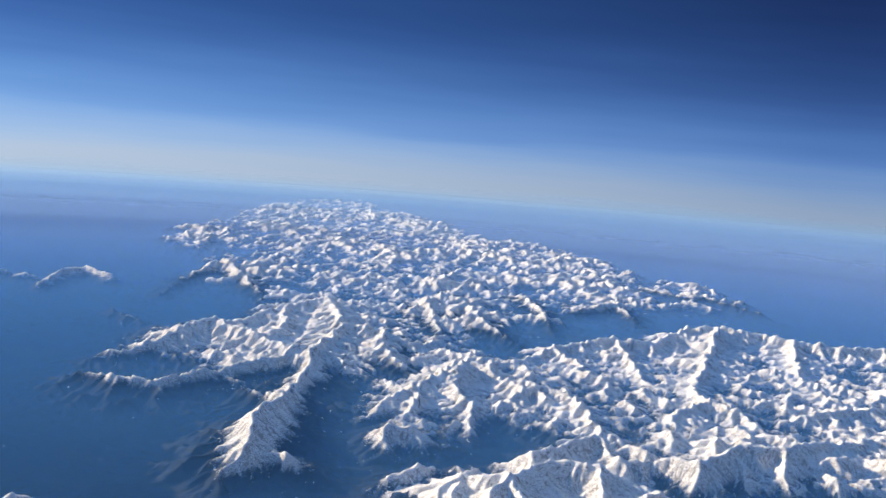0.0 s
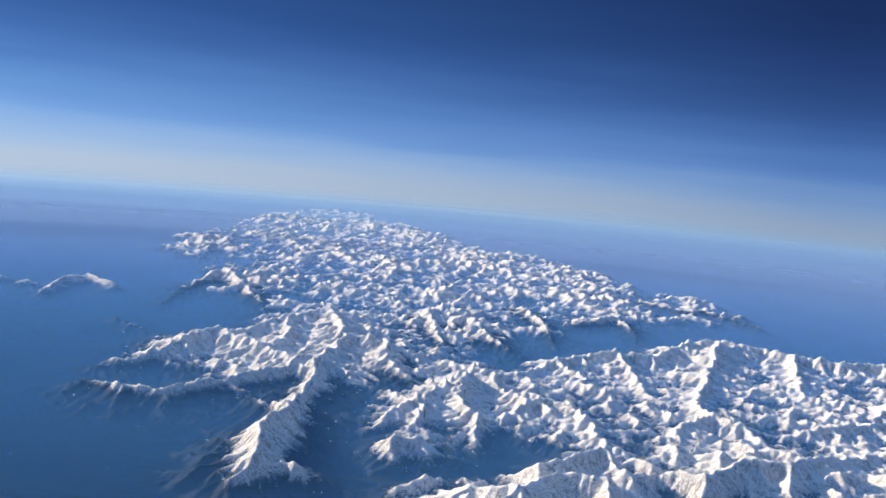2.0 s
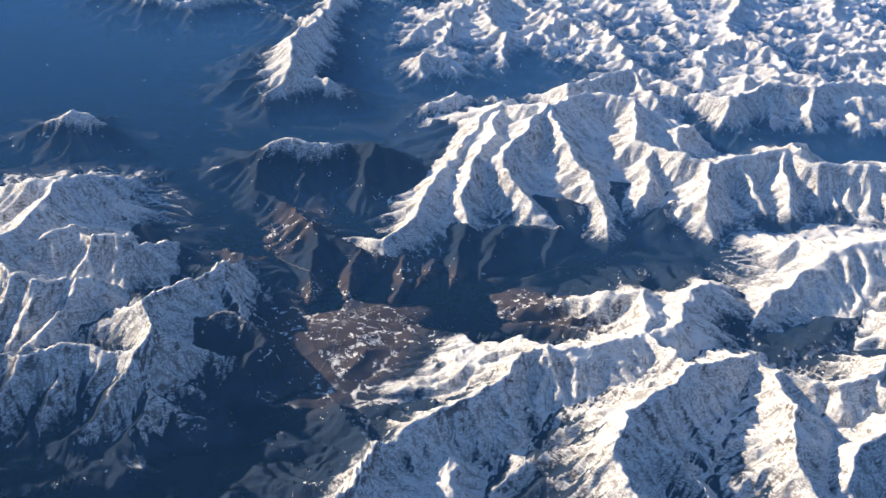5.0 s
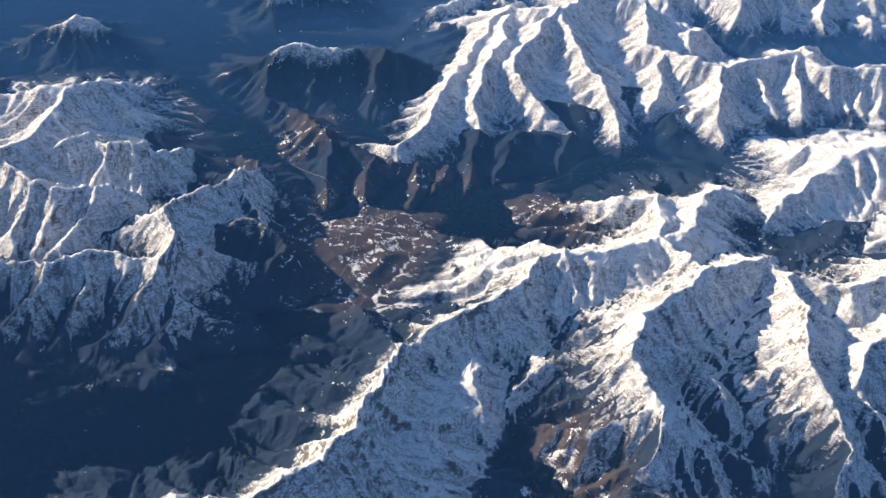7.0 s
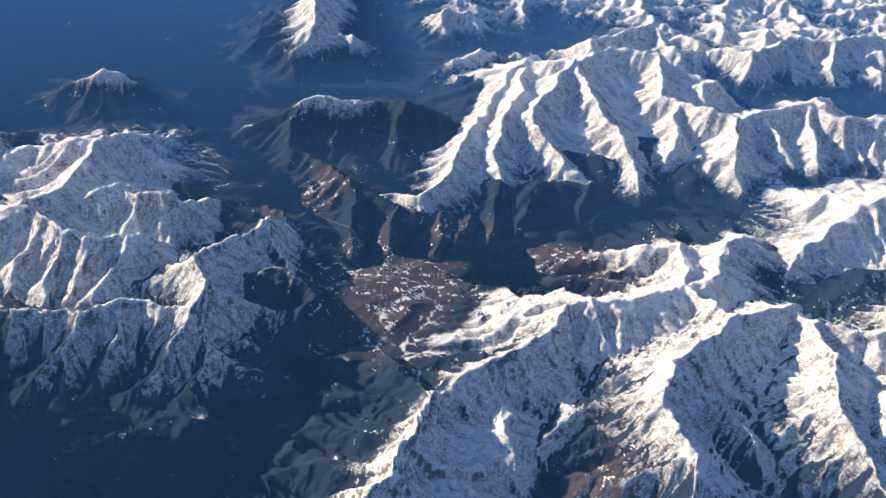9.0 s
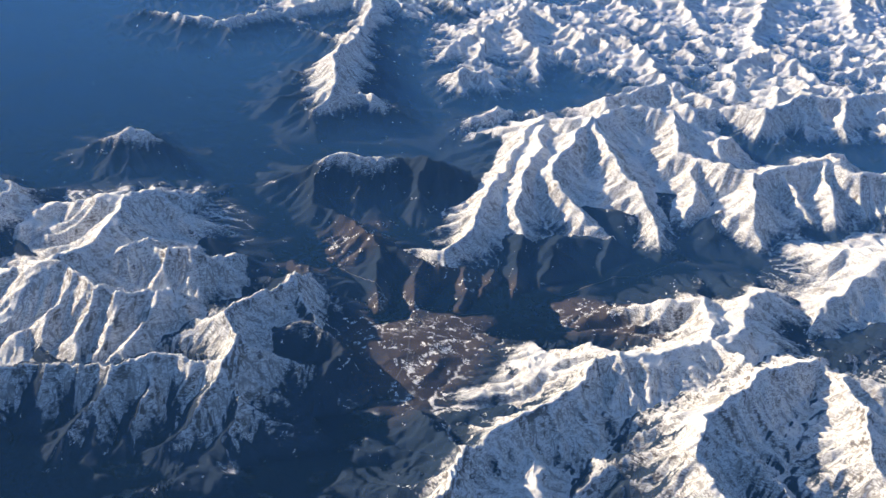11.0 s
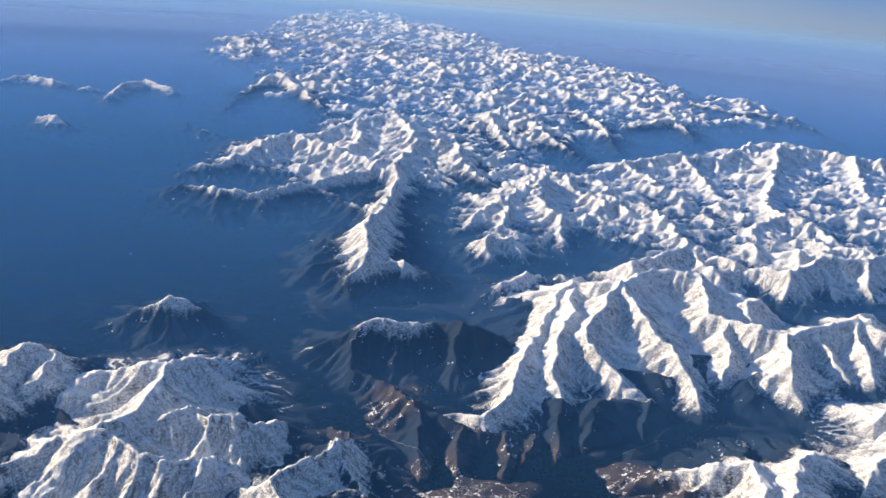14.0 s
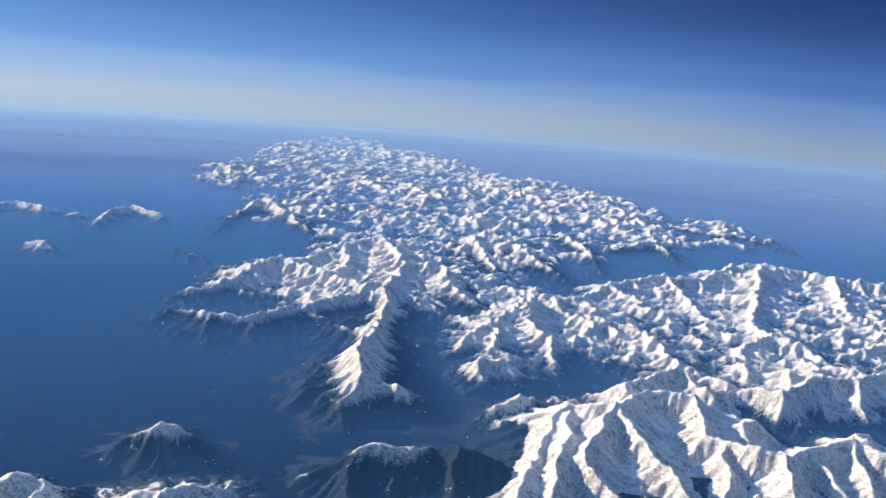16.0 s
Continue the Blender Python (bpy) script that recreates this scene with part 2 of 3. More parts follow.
mountain("white ridge with steep ribbed snow slopes", 10, 0, 0.62,
         [(68, 223, 18), (78, 231, 18), (92, 235, 19.5), (99, 229, 19), (114, 227, 20), (134, 227, 19)],
         [(92, 235, 19.5), (89, 216, 14.5), (88, 203, 9)],
         [(78, 231, 18), (80, 216, 14), (83, 207, 10)])
mountain("dark wooded hill with snow along its crest", 14.2, 0, 0.62,
         [(-55, 212, 11), (-49, 211, 16), (-44, 214, 17), (-35, 213, 16.5), (-29, 219, 14.5), (-23, 216, 18), (-15, 214, 16), (-10, 208, 12)],
         [(-49, 211, 16), (-49, 196, 10), (-41, 186, 8)],
         [(-23, 216, 18), (-23, 202, 11)])
mountain("lone dark mountain with a small snowy summit", 11.6, 0, 0.6,
         [(-112, 220, 11), (-106, 220, 14), (-102, 222, 15.5), (-98, 223, 15), (-92, 222, 11)],
         [(-102, 222, 15.5), (-102, 215, 10)])
mountain("brown bare foothill beside the valley", 17, 0, 0.55,
         [(-47, 197, 9.5), (-34, 180, 11), (-23, 173, 9.5), (-13, 172, 8.5)],
         [(-32, 179, 11.5), (-32, 164, 9), (-31, 155, 7.5)],
         [(-21, 173, 9.5), (-22, 156, 7.3)],
         [(-11, 173, 8.5), (-13, 157, 7)])
mountain("snowy plateau mountain above the lowland", 11, 0, 0.76,
         [(-122, 162, 16), (-125, 182, 18), (-116, 182, 16), (-116, 170, 15)])
mountain("broad bright snowfield on a high mountain shoulder", 8.5, 0, 0.5,
         [(-112, 168, 11), (-105, 178, 13.5), (-94, 176, 18), (-90, 177, 17.5), (-83, 181, 17), (-77, 178, 14), (-72, 179, 9)],
         [(-90, 177, 17.5), (-88, 167, 17), (-89, 156, 16.5), (-94, 144, 17.5)])
mountain("ribbed mountain wall with lit rocky ribs and shaded snow", 9.6, 0, 0.85,
         [(-114, 132, 14), (-105, 139, 15), (-101, 146, 16.5), (-94, 144, 17.5), (-90, 144, 18.5), (-84, 139, 19), (-78, 136, 18.5), (-69, 140, 17), (-66, 138, 15), (-71, 130, 11)],
         [(-84, 139, 19), (-83, 131, 15.5), (-82, 126, 12.5)],
         [(-78, 136, 18.5), (-77.5, 130, 15.5), (-77, 126, 12.5)],
         [(-90, 144, 18.5), (-90, 135, 15.5), (-89, 129, 12.5)],
         [(-71, 139, 17.5), (-72, 131, 15), (-74, 125, 12)])
mountain("shaded snowy mountain shoulder with a bright crest", 8.8, 0, 0.8,
         [(-87, 151, 14.5), (-81, 156, 17), (-79, 159, 17), (-74, 156, 17), (-69, 158, 18), (-64, 160, 15), (-60, 169, 9)])
mountain("dark craggy mountain with brown lit crest and snow streaks", 11.6, 2, 0.85,
         [(-48, 152, 16), (-53, 141, 18), (-58, 131, 19.5), (-54, 125, 18.5), (-55, 118, 17.5), (-65, 121, 16), (-72, 118, 15.5), (-82, 119, 14), (-90, 118, 14), (-97, 114, 14)],
         [(-55, 118, 17.5), (-57, 112, 15), (-60, 107, 11)],
         [(-65, 121, 16), (-67, 113, 13.5), (-69, 108, 10)],
         [(-72, 118, 15.5), (-75, 110, 12.5), (-77, 106, 9.5)],
         [(-54, 125, 18.5), (-51, 115, 15.5), (-52, 109, 11)],
         [(-48, 152, 16), (-41, 140, 12), (-35, 133, 10), (-35, 127, 8)])
mountain("dark wooded knoll with snow patches", 13.5, 0, 0.76,
         [(-46, 135, 14), (-43, 137, 14.5), (-35, 132, 12.5), (-37, 125, 11)])
mountain("long white ridge curling to a hook-shaped end", 12.2, 0.5, 0.66,
         [(-43, 261, 11), (-42, 265, 18), (-50, 264, 19), (-54, 274, 19.5), (-55, 296, 20), (-51, 324, 20), (-50, 362, 20), (-50, 402, 21.5), (-44, 459, 23), (-23, 456, 23), (-20, 420, 20), (-12, 399, 17)],
         [(-54, 274, 19.5), (-64, 277, 13)],
         [(-51, 324, 20), (-67, 344, 16), (-77, 351, 10)])
mountain("narrow low spur with a thin snowy crest", 11.5, 0, 0.6,
         [(-137, 352, 14.5), (-122, 346, 17), (-105, 343, 17), (-92, 358, 18), (-80, 372, 18), (-62, 390, 18.5), (-51, 384, 19.5)])
mountain("broad white wing-shaped ridge above the lowland", 10.5, 0, 0.5,
         [(-136, 391, 13.5), (-122, 408, 19), (-110, 451, 21), (-98, 437, 20), (-84, 424, 20), (-62, 395, 20), (-50, 402, 21.5)])
mountain("high bright snowfield at the head of a basin", 9.5, 0, 0.55,
         [(-97, 458, 17), (-90, 473, 21), (-78, 506, 22), (-59, 530, 23), (-44, 459, 23)],
         [(-78, 506, 22), (-74, 438, 18)])
mountain("low brown hump on the dark lowland", 17, 0, 0.76,
         [(-114, 323, 9.5), (-107, 330, 12)])
mountain("snowy mountain above a deep shaded basin", 9.2, 0, 0.76,
         [(-19, 330, 13), (-11, 351, 18), (-1, 366, 19), (17, 405, 21), (28, 399, 20), (33, 385, 17)],
         [(-1, 366, 19), (-4, 331, 15)],
         [(17, 405, 21), (13, 358, 18.5), (18, 340, 17.5), (18, 315, 10)])
mountain("small lit snow peak with rocky flank", 9.2, 0, 0.76,
         [(29, 346, 12), (40, 366, 18), (47, 368, 18), (51, 352, 12)],
         [(40, 366, 18), (33, 385, 17), (60, 368, 17), (63, 347, 18), (66, 322, 16), (71, 318, 13)])
mountain("jagged snowy ridge standing before higher peaks", 9.2, 0, 0.76,
         [(26, 285, 12), (36, 281, 18), (47, 292, 17.5), (60, 303, 18), (65, 285, 17), (74, 289, 14.5)])
mountain("broad high snow range on the skyline", 9.2, 0, 0.6,
         [(42, 432, 13), (64, 456, 19), (101, 483, 21), (121, 485, 20), (153, 527, 22.5), (173, 534, 23), (198, 535, 22), (212, 519, 21), (239, 512, 21), (285, 513, 21)],
         [(101, 483, 21), (101, 437, 17), (101, 406, 13)],
         [(173, 534, 23), (139, 445, 18), (118, 392, 15)],
         [(212, 519, 21), (186, 444, 16)],
         [(64, 456, 19), (75, 424, 15)])
mountain("fan-shaped snow mountain with fine gullies", 9.2, 0, 0.76,
         [(92, 342, 13), (101, 352, 17), (119, 373, 19), (128, 361, 19), (133, 344, 12)],
         [(119, 373, 19), (118, 392, 15)])
mountain("steep mountain wall with snowy top and blue shaded ribs", 10.6, 0, 0.76,
         [(78, 288, 15), (84, 288, 18), (89, 281, 18), (108, 300, 18.5), (125, 302, 18.5), (143, 318, 19), (181, 334, 19)],
         [(89, 281, 18), (85, 270, 12)],
         [(108, 300, 18.5), (104, 279, 12)],
         [(125, 302, 18.5), (118, 279, 12)])
mountain("snowy peak at the edge of the range", 9.2, 0, 0.76,
         [(149, 362, 14), (167, 367, 18), (195, 380, 19)])
mountain("low far hill with streaks of snow on the lowland", 9.8, 0, 0.76,
         [(-330, 585, 11), (-315, 609, 13), (-290, 592, 13), (-277, 593, 10)])
mountain("low far hill with streaks of snow on the lowland", 9.8, 0, 0.76,
         [(-271, 582, 10), (-259, 585, 12)])
mountain("low far hill with streaks of snow on the lowland", 9.8, 0, 0.76,
         [(-241, 551, 11), (-248, 601, 13), (-238, 622, 13.5), (-213, 598, 12)])
mountain("low far hill with streaks of snow on the lowland", 9.8, 0, 0.76,
         [(-251, 478, 10), (-238, 471, 13), (-232, 468, 10)])
mountain("low far hill with streaks of snow on the lowland", 9.8, 0, 0.76,
         [(-175, 497, 11), (-160, 480, 13), (-152, 474, 10)])
mountain("white winged mountain at the edge of the long range", 12, 0, 0.76,
         [(-167, 556, 12), (-168, 667, 19), (-159, 686, 21), (-126, 609, 21), (-111, 576, 15)],
         [(-159, 686, 21), (-171, 606, 14)])
mountain("bright snow-covered peak with a slanting lit face", 12, 0, 0.76,
         [(-13, 531, 17), (-3, 572, 22), (5, 488, 16)])
mountain("bright snow-covered peak with a long lit flank", 12, 0, 0.76,
         [(13, 547, 18), (21, 567, 22), (34, 505, 20), (45, 484, 15)])
mountain("snowy peak of the long range", 12, 0, 0.76,
         [(63, 633, 20), (72, 574, 18), (71, 521, 13)])
mountain("snowy peak of the long range", 12, 0, 0.76,
         [(98, 592, 17), (129, 626, 20), (133, 575, 15)])
mountain("last low snowy ridge before the far plain", 12, 0, 0.76,
         [(172, 742, 15), (195, 708, 17), (218, 705, 16), (241, 658, 13)])


WOODS = [
    (-15, 226, 20, 9.5, 65, 9.0), (-7, 246, 10, 6, 60, 7.0),
    (-9, 124, 14, 5.0, 8, -2.6), (2, 133, 10, 6.0, 30, -2.4), (-10, 115, 6, 4, 0, -2.8),
    (-5, 90, 16, 8, 70, -5.0), (4, 108, 10, 7, 60, -4.0),
]
# snowed-up clearings in the dark woods: east, north, half length, half width, turn
CLEARINGS = [
    (-45, 148, 3, 2, 0), (-44, 138, 2.6, 4.0, 20), (-37, 139, 2, 3, -20), (-31, 121, 6, 2.2, -20), (-55, 109, 4, 1.8, 20),
    (-43, 112.5, 3, 1.4, 0), (-66, 102, 6, 2.4, 10), (-43.6, 98.3, 1.8, 2.6, 30), (-42.7, 86.6, 1.4, 3, 0), (-31, 112, 5, 2, 25),
    (-66, 96, 5, 2, 30), (-50, 103, 5, 2, 0), (-60, 118, 3, 1.5, 10), (-36, 104, 3, 1.4, 30), (-58, 93, 3, 1.4, 10),
    (-86, 205, 2.4, 1.6, 0), (-58, 190, 2.2, 1.2, 20), (-62, 209, 4, 1.4, 0), (-52, 176, 4, 1.2, -40), (-48, 185, 3, 1.2, 0),
]


def valley_floor(x, y):
    f = 5.0 + 1.0 * rolling(x / 45, y / 45, 2, 5) + 1.5 * crests(x / 17, y / 17, 3, 6, 0.38)
    f = f - (f - 5.6) * 0.75 * smooth(-22, -34, x) * smooth(128, 112, y)
    f = f + 2.4 * np.exp(-(((x + 22) / 16) ** 2 + ((y - 142) / 14) ** 2))
    plain = np.maximum(np.maximum(smooth(-95, -190, x - 0.05 * (y - 200)), smooth(-62, -96, x) * smooth(196, 214, y) * smooth(470, 330, y)), smooth(240, 330, x))
    return f * (1 - plain) + (3.0 + 0.8 * rolling(x / 60, y / 60, 3, 8)) * plain


def crest_reach(x, y, line):
    """The distance to a crest line, the line's height at its nearest place, and how far along the line (and round its bends) that is."""
    best, tall, along = np.full(x.shape, 1e9), np.zeros(x.shape), np.zeros(x.shape)
    gone, bend, last = 0.0, {1: 0.0, -1: 0.0}, None
    for (ax, ay, ah), (bx, by, bh) in zip(line, line[1:]):
        dx, dy = bx - ax, by - ay
        size = math.hypot(dx, dy)
        if last is not None:
            turn = math.remainder(math.atan2(dy, dx) - last, 2 * math.pi)
            bend[-1 if turn > 0 else 1] += 5 * abs(turn)
        last = math.atan2(dy, dx)
        u, v = ((x - ax) * dx + (y - ay) * dy) / size, ((y - ay) * dx - (x - ax) * dy) / size
        t = np.clip(u / size, 0, 1)
        d = np.hypot(u - t * size, v)
        near = d < best
        side = np.where(v > 0, bend[1] + 300, bend[-1])
        swing = np.arctan2(u - t * size, np.abs(v) + 1e-6)
        best = np.where(near, d, best)
        tall = np.where(near, ah + t * (bh - ah), tall)
        along = np.where(near, gone + t * size + 5 * swing + side, along)
        gone += size
    return best, tall, along


# Valley lines with the half width of their floors.
VALLEYS = [
    (7, [(-140, 235, 0), (-90, 208, 0), (-60, 192, 0), (-38, 168, 0), (-25, 150, 0), (-8, 152, 0), (12, 168, 0), (39, 186, 0), (62, 184, 0), (76, 203, 0), (110, 207, 0)]),
    (9, [(-28, 420, 0), (-33, 350, 0), (-29, 290, 0), (-24, 240, 0), (-60, 238, 0), (-140, 235, 0)]),
    (7, [(-24, 262, 0), (0, 295, 0), (22, 300, 0), (30, 315, 0)]),
    (5, [(75, 262, 0), (100, 262, 0), (160, 275, 0)]),
    (8, [(40, 470, 0), (60, 500, 0), (110, 515, 0), (200, 590, 0), (300, 640, 0)]),
    (10, [(-24, 128, 0), (-32, 108, 0), (-55, 94, 0), (-90, 92, 0), (-140, 98, 0)]),
    (1.5, [(3, 78, 0), (10, 95, 0), (17, 111, 0)]),
    (1.5, [(30, 106, 0), (45, 88, 0), (52, 76, 0)]),
]


def high_country(x, y):
    """Where the ground between the great crests is itself high and broken, 0 to 1."""
    wx = x + 9 * swell(x / 40, y / 40, 42) + 4 * swell(x / 15, y / 15, 43)
    left = np.interp(y, [60, 110, 140, 200, 225, 260, 300, 340, 400, 450, 520], [-30, -20, -12, -2, 4, -44, -54, -84, -108, -96, -110])
    zone = smooth(-6, 16, wx - left) * smooth(560, 470, y)
    west = smooth(-150, -128, wx) * smooth(-44, -60, wx) * smooth(104, 122, y) * smooth(190, 172, y)
    zone = np.maximum(zone, west) * smooth(330, 260, x)
    for wide, line in VALLEYS:
        d, _, _ = crest_reach(x, y, line)
        zone = zone * smooth(wide * 0.7, wide * 1.6 + 10, d)
    return zone


def wild_range(x, y):
    """Where the long range runs on towards the horizon, 0 to 1."""
    wx = x + 14 * swell(x / 70, y / 70, 40) + 8 * swell(x / 25, y / 25, 41)
    left = np.interp(y, [430, 520, 600, 690, 850, 1060, 1415, 1900, 2060], [-60, -110, -135, -175, -250, -270, -283, -272, -190])
    right = np.interp(y, [430, 500, 560, 620, 690, 770, 830, 1100, 1140, 1460, 2060], [20, 40, 85, 140, 245, 240, 205, 140, 60, -30, -185])
    inside = smooth(-30, 30, wx - left) * smooth(-24, 24, right - wx) * smooth(430, 520, y) * smooth(2250, 1950, y)
    side = smooth(120, 190, wx) * smooth(540, 480, y) * smooth(-400, -300, y) * smooth(420, 330, x)
    rear = smooth(40, -20, y) * smooth(-420, -330, y) * smooth(-300, -200, x) * smooth(420, 330, x)
    return np.clip(np.maximum(inside, np.maximum(side, rear)), 0, 1)


def scattered_mountains():
    """The lesser mountains of the high country and the long range: crest lines strewn over the land by chance."""
    dice = random.Random(11)
    known = np.array([(p[0], p[1]) for _, _, _, _, lines in MOUNTAINS for line in lines for a, b in zip(line, line[1:])
                      for p in (a, b, ((a[0] + b[0]) / 2, (a[1] + b[1]) / 2))])
    made, y = [], 250.0
    while y < 2080:
        step = 17 + max(0, y - 480) * 0.013
        x = -330.0 + dice.uniform(0, step)
        while x < 340:
            px, py = x + dice.uniform(-0.3, 0.3) * step, y + dice.uniform(-0.3, 0.3) * step
            here = np.array([px]), np.array([py])
            room = np.hypot(known[:, 0] - px, known[:, 1] - py).min()
            wanted = wild_range(*here)[0] > dice.uniform(0.35, 0.7) if py > 470 else high_country(*here)[0] > 0.45
            if wanted and room > 12:
                long, way = step * dice.uniform(0.75, 1.25), radians(dice.choice((75, 75, 110, 140, 30)) + dice.uniform(-25, 25))
                ux, uy = math.cos(way), math.sin(way)
                top = dice.uniform(13.5, 17.5) if py < 470 else dice.uniform(14.0, 18.5) + 4.5 * float(rolling(here[0] / 75, here[1] / 140, 2, 64)[0])
                main = []
                for k in range(4):
                    along, aside = (k / 3 - 0.5) * long, dice.uniform(-0.16, 0.16) * long
                    main.append((px + ux * along - uy * aside, py + uy * along + ux * aside, top - (0.0 if k in (1, 2) else dice.uniform(2.0, 5.0)) - dice.uniform(0, 1.2)))
                lines = [main]
                for k in (1, 2):
                    side, lean = dice.choice((-1, 1)), dice.uniform(-0.5, 0.5)
                    reach = long * dice.uniform(0.3, 0.55)
                    sx, sy = -uy * side + ux * lean, ux * side + uy * lean
                    ax, ay, ah = main[k]
                    lines.append([(ax, ay, ah), (ax + sx * reach * 0.5, ay + sy * reach * 0.5, ah - dice.uniform(1.5, 3)), (ax + sx * reach, ay + sy * reach, ah - dice.uniform(5, 8))])
                label = "snow-covered mountain of the long range under blue haze" if py > 470 else "snowy mountain with dark wooded hollows between greater crests"
                made.append((label, dice.uniform(9.0, 10.6) if py > 470 else dice.uniform(8.8, 10.2), 0, 0.8, lines))
            x += step
        y += step
    return made


def count_crests(mountains):
    return sum(len(m[-1]) for m in mountains)


def shape_land(x, y, grid=0.0):
    """Height, snowline and the crest (its number, -1 for none, -2 for the wild range) at each place; with a grid's spacing, the land before water wore it."""
    away = np.hypot(x - HUB[0], y - HUB[1])
    grain = FINE * np.minimum((104**2 + away**2) / 104 * 0.0011, 0.0026 * away)
    grain = np.where(away < 64, 1.2, grain)  # spacing of the sheet's rings
    if grid:
        grain = np.full(x.shape, grid)

    def keep(wave):
        return smooth(2.2, 5.0, wave / np.maximum(grain, 1e-6))

    wx = x + 1.7 * rolling(x / 13, y / 13, 4, 11)
    wy = y + 1.7 * rolling(x / 13 + 50, y / 13, 4, 14)
    floor = valley_floor(x, y)
    broad = crests(wx / 16, wy / 16, 2, 25)
    gullies = crests(wx / 6, wy / 6, 2, 20)
    detail = crests(wx / 2.4, wy / 2.4, 3, 30)
    crumbs = rolling(x / 0.9, y / 0.9, 2, 35)
    streak = 0.6 * rolling(x / 2.2, y / 2.2, 3, 36)
    keep_fine, keep_gully, keep_detail = keep(1.4), keep(5.0), keep(1.8)
    bow = 2.5 * rolling(x / 11, y / 11, 2, 80)
    land = floor + high_country(x, y) * (1.2 + 5.0 * smooth(215, 290, y) * crests(wx / 19, wy / 19, 3, 120, 0.5) + 4.0 * smooth(290, 215, y) * crests(wx / 19, wy / 19, 2, 121, 0.4))
    flank = np.zeros(x.shape, dtype=bool)
    high, owner, snowline, sun_side = land.copy(), np.full(x.shape, -1), np.interp(y, (220, 290), (11.8, 9.8)), np.ones(x.shape)
    number, named = 0, count_crests(MOUNTAINS)
    for label, line_height, sunny, steep, lines in ALL_MOUNTAINS:
        reachable = 46 if number < named else 26
        pts = np.array([p for line in lines for p in line])
        lo, hi = pts.min(0) - reachable, pts.max(0) + reachable
        pick = np.nonzero((x > lo[0]) & (x < hi[0]) & (y > lo[1]) & (y < hi[1]))[0]
        for line in lines:
            if len(pick):
                d, tall, along = crest_reach(wx[pick], wy[pick], line)
                relief = np.maximum(tall - 4.0, 6.0)
                fall = steep * (1.3 if steep > 0.5 else 1.1)
                reach = relief * (1 - np.exp(-fall * d / relief)) + 0.05 * d
                ribs = crests((along + bow[pick]) / 6.5, d / 22 + 7.7 * number, 3 if number < named else 2, 90)
                rugged = (steep / 0.76) ** 2
                shape = tall - reach + 0.12 * rugged * (ribs - 0.45) * np.minimum(d, 8) * smooth(40, 16, d) + 0.16 * rugged * (broad[pick] - 0.4) * np.minimum(d, 14)
                fine = rolling((along + bow[pick] + 0.5 * number) / 1.7, d / 9, 3 if number < named else 2, 95)
                shape = shape + 0.24 * fine * np.clip(d / 3, 0, 1) * keep_fine[pick] + 0.5 * (gullies[pick] - 0.4) * np.clip(1 - d / 5, 0, 1)
                wins = shape > high[pick] + 0.02
                k = pick[wins]
                streak[k] = fine[wins]
                flank[k] = along[wins] > 280
                high[k], owner[k], snowline[k], sun_side[k] = shape[wins], number, line_height, sunny
            number += 1
    mask = 0.55 * wild_range(x, y)
    some = np.nonzero(mask > 0.01)[0]
    sx, sy = wx[some] + 5 * swell(x[some] / 33, y[some] / 33, 61), wy[some] + 5 * swell(x[some] / 33, y[some] / 33, 62)
    peaks = crests(sx / 19, sy / 19, 3, 50, 0.5)
    wild = floor[some] - 4 + mask[some] * (6 + 13 * peaks * (0.8 + 0.9 * rolling(sx / 90, sy / 170, 2, 60)))
    wins = wild > high[some]
    k = some[wins]
    high[k], owner[k], snowline[k] = wild[wins], -2, 10.5
    owner[(owner == -1) & (land > floor + 2.5)] = -2
    rise = np.clip((high - floor) / 4, 0, 1)
    far_crags = smooth(260, 420, away) * rise * 2.4 * (crests(wx / 12, wy / 12, 3, 140, 0.55) - 0.42)
    high = high + far_crags
    if grid:
        return high + rise * np.interp(away, (150, 300), (0.45, 0.8)) * (gullies - 0.4) * keep_gully
    carved, wet = worn(x, y)
    high = high + carved * np.clip(rise * 1.5, 0.12, 1)
    streak = 0.5 * streak + wet
    high = high + rise * (np.interp(away, (150, 300), (0.45, 0.8)) * (gullies - 0.4) * keep_gully + 0.42 * (detail - 0.4) * keep_detail + 0.12 * crumbs * keep(0.8)) + 0.08 * detail * keep_detail
    return high, snowline, sun_side, streak, owner, flank


ALL_MOUNTAINS = MOUNTAINS + scattered_mountains()


# ---- running water: it cuts branching ravines into the flanks and leaves sharp spurs between them ----
STEPS = [(0, 1, 1.0), (0, -1, 1.0), (1, 0, 1.0), (-1, 0, 1.0), (1, 1, 1.4142), (1, -1, 1.4142), (-1, 1, 1.4142), (-1, -1, 1.4142)]


def shifted(field, dy, dx, outside):
    moved = np.full(field.shape, outside)
    ny, nx = field.shape
    moved[max(0, -dy):ny - max(0, dy), max(0, -dx):nx - max(0, dx)] = field[max(0, dy):ny - max(0, -dy), max(0, dx):nx - max(0, -dx)]
    return moved


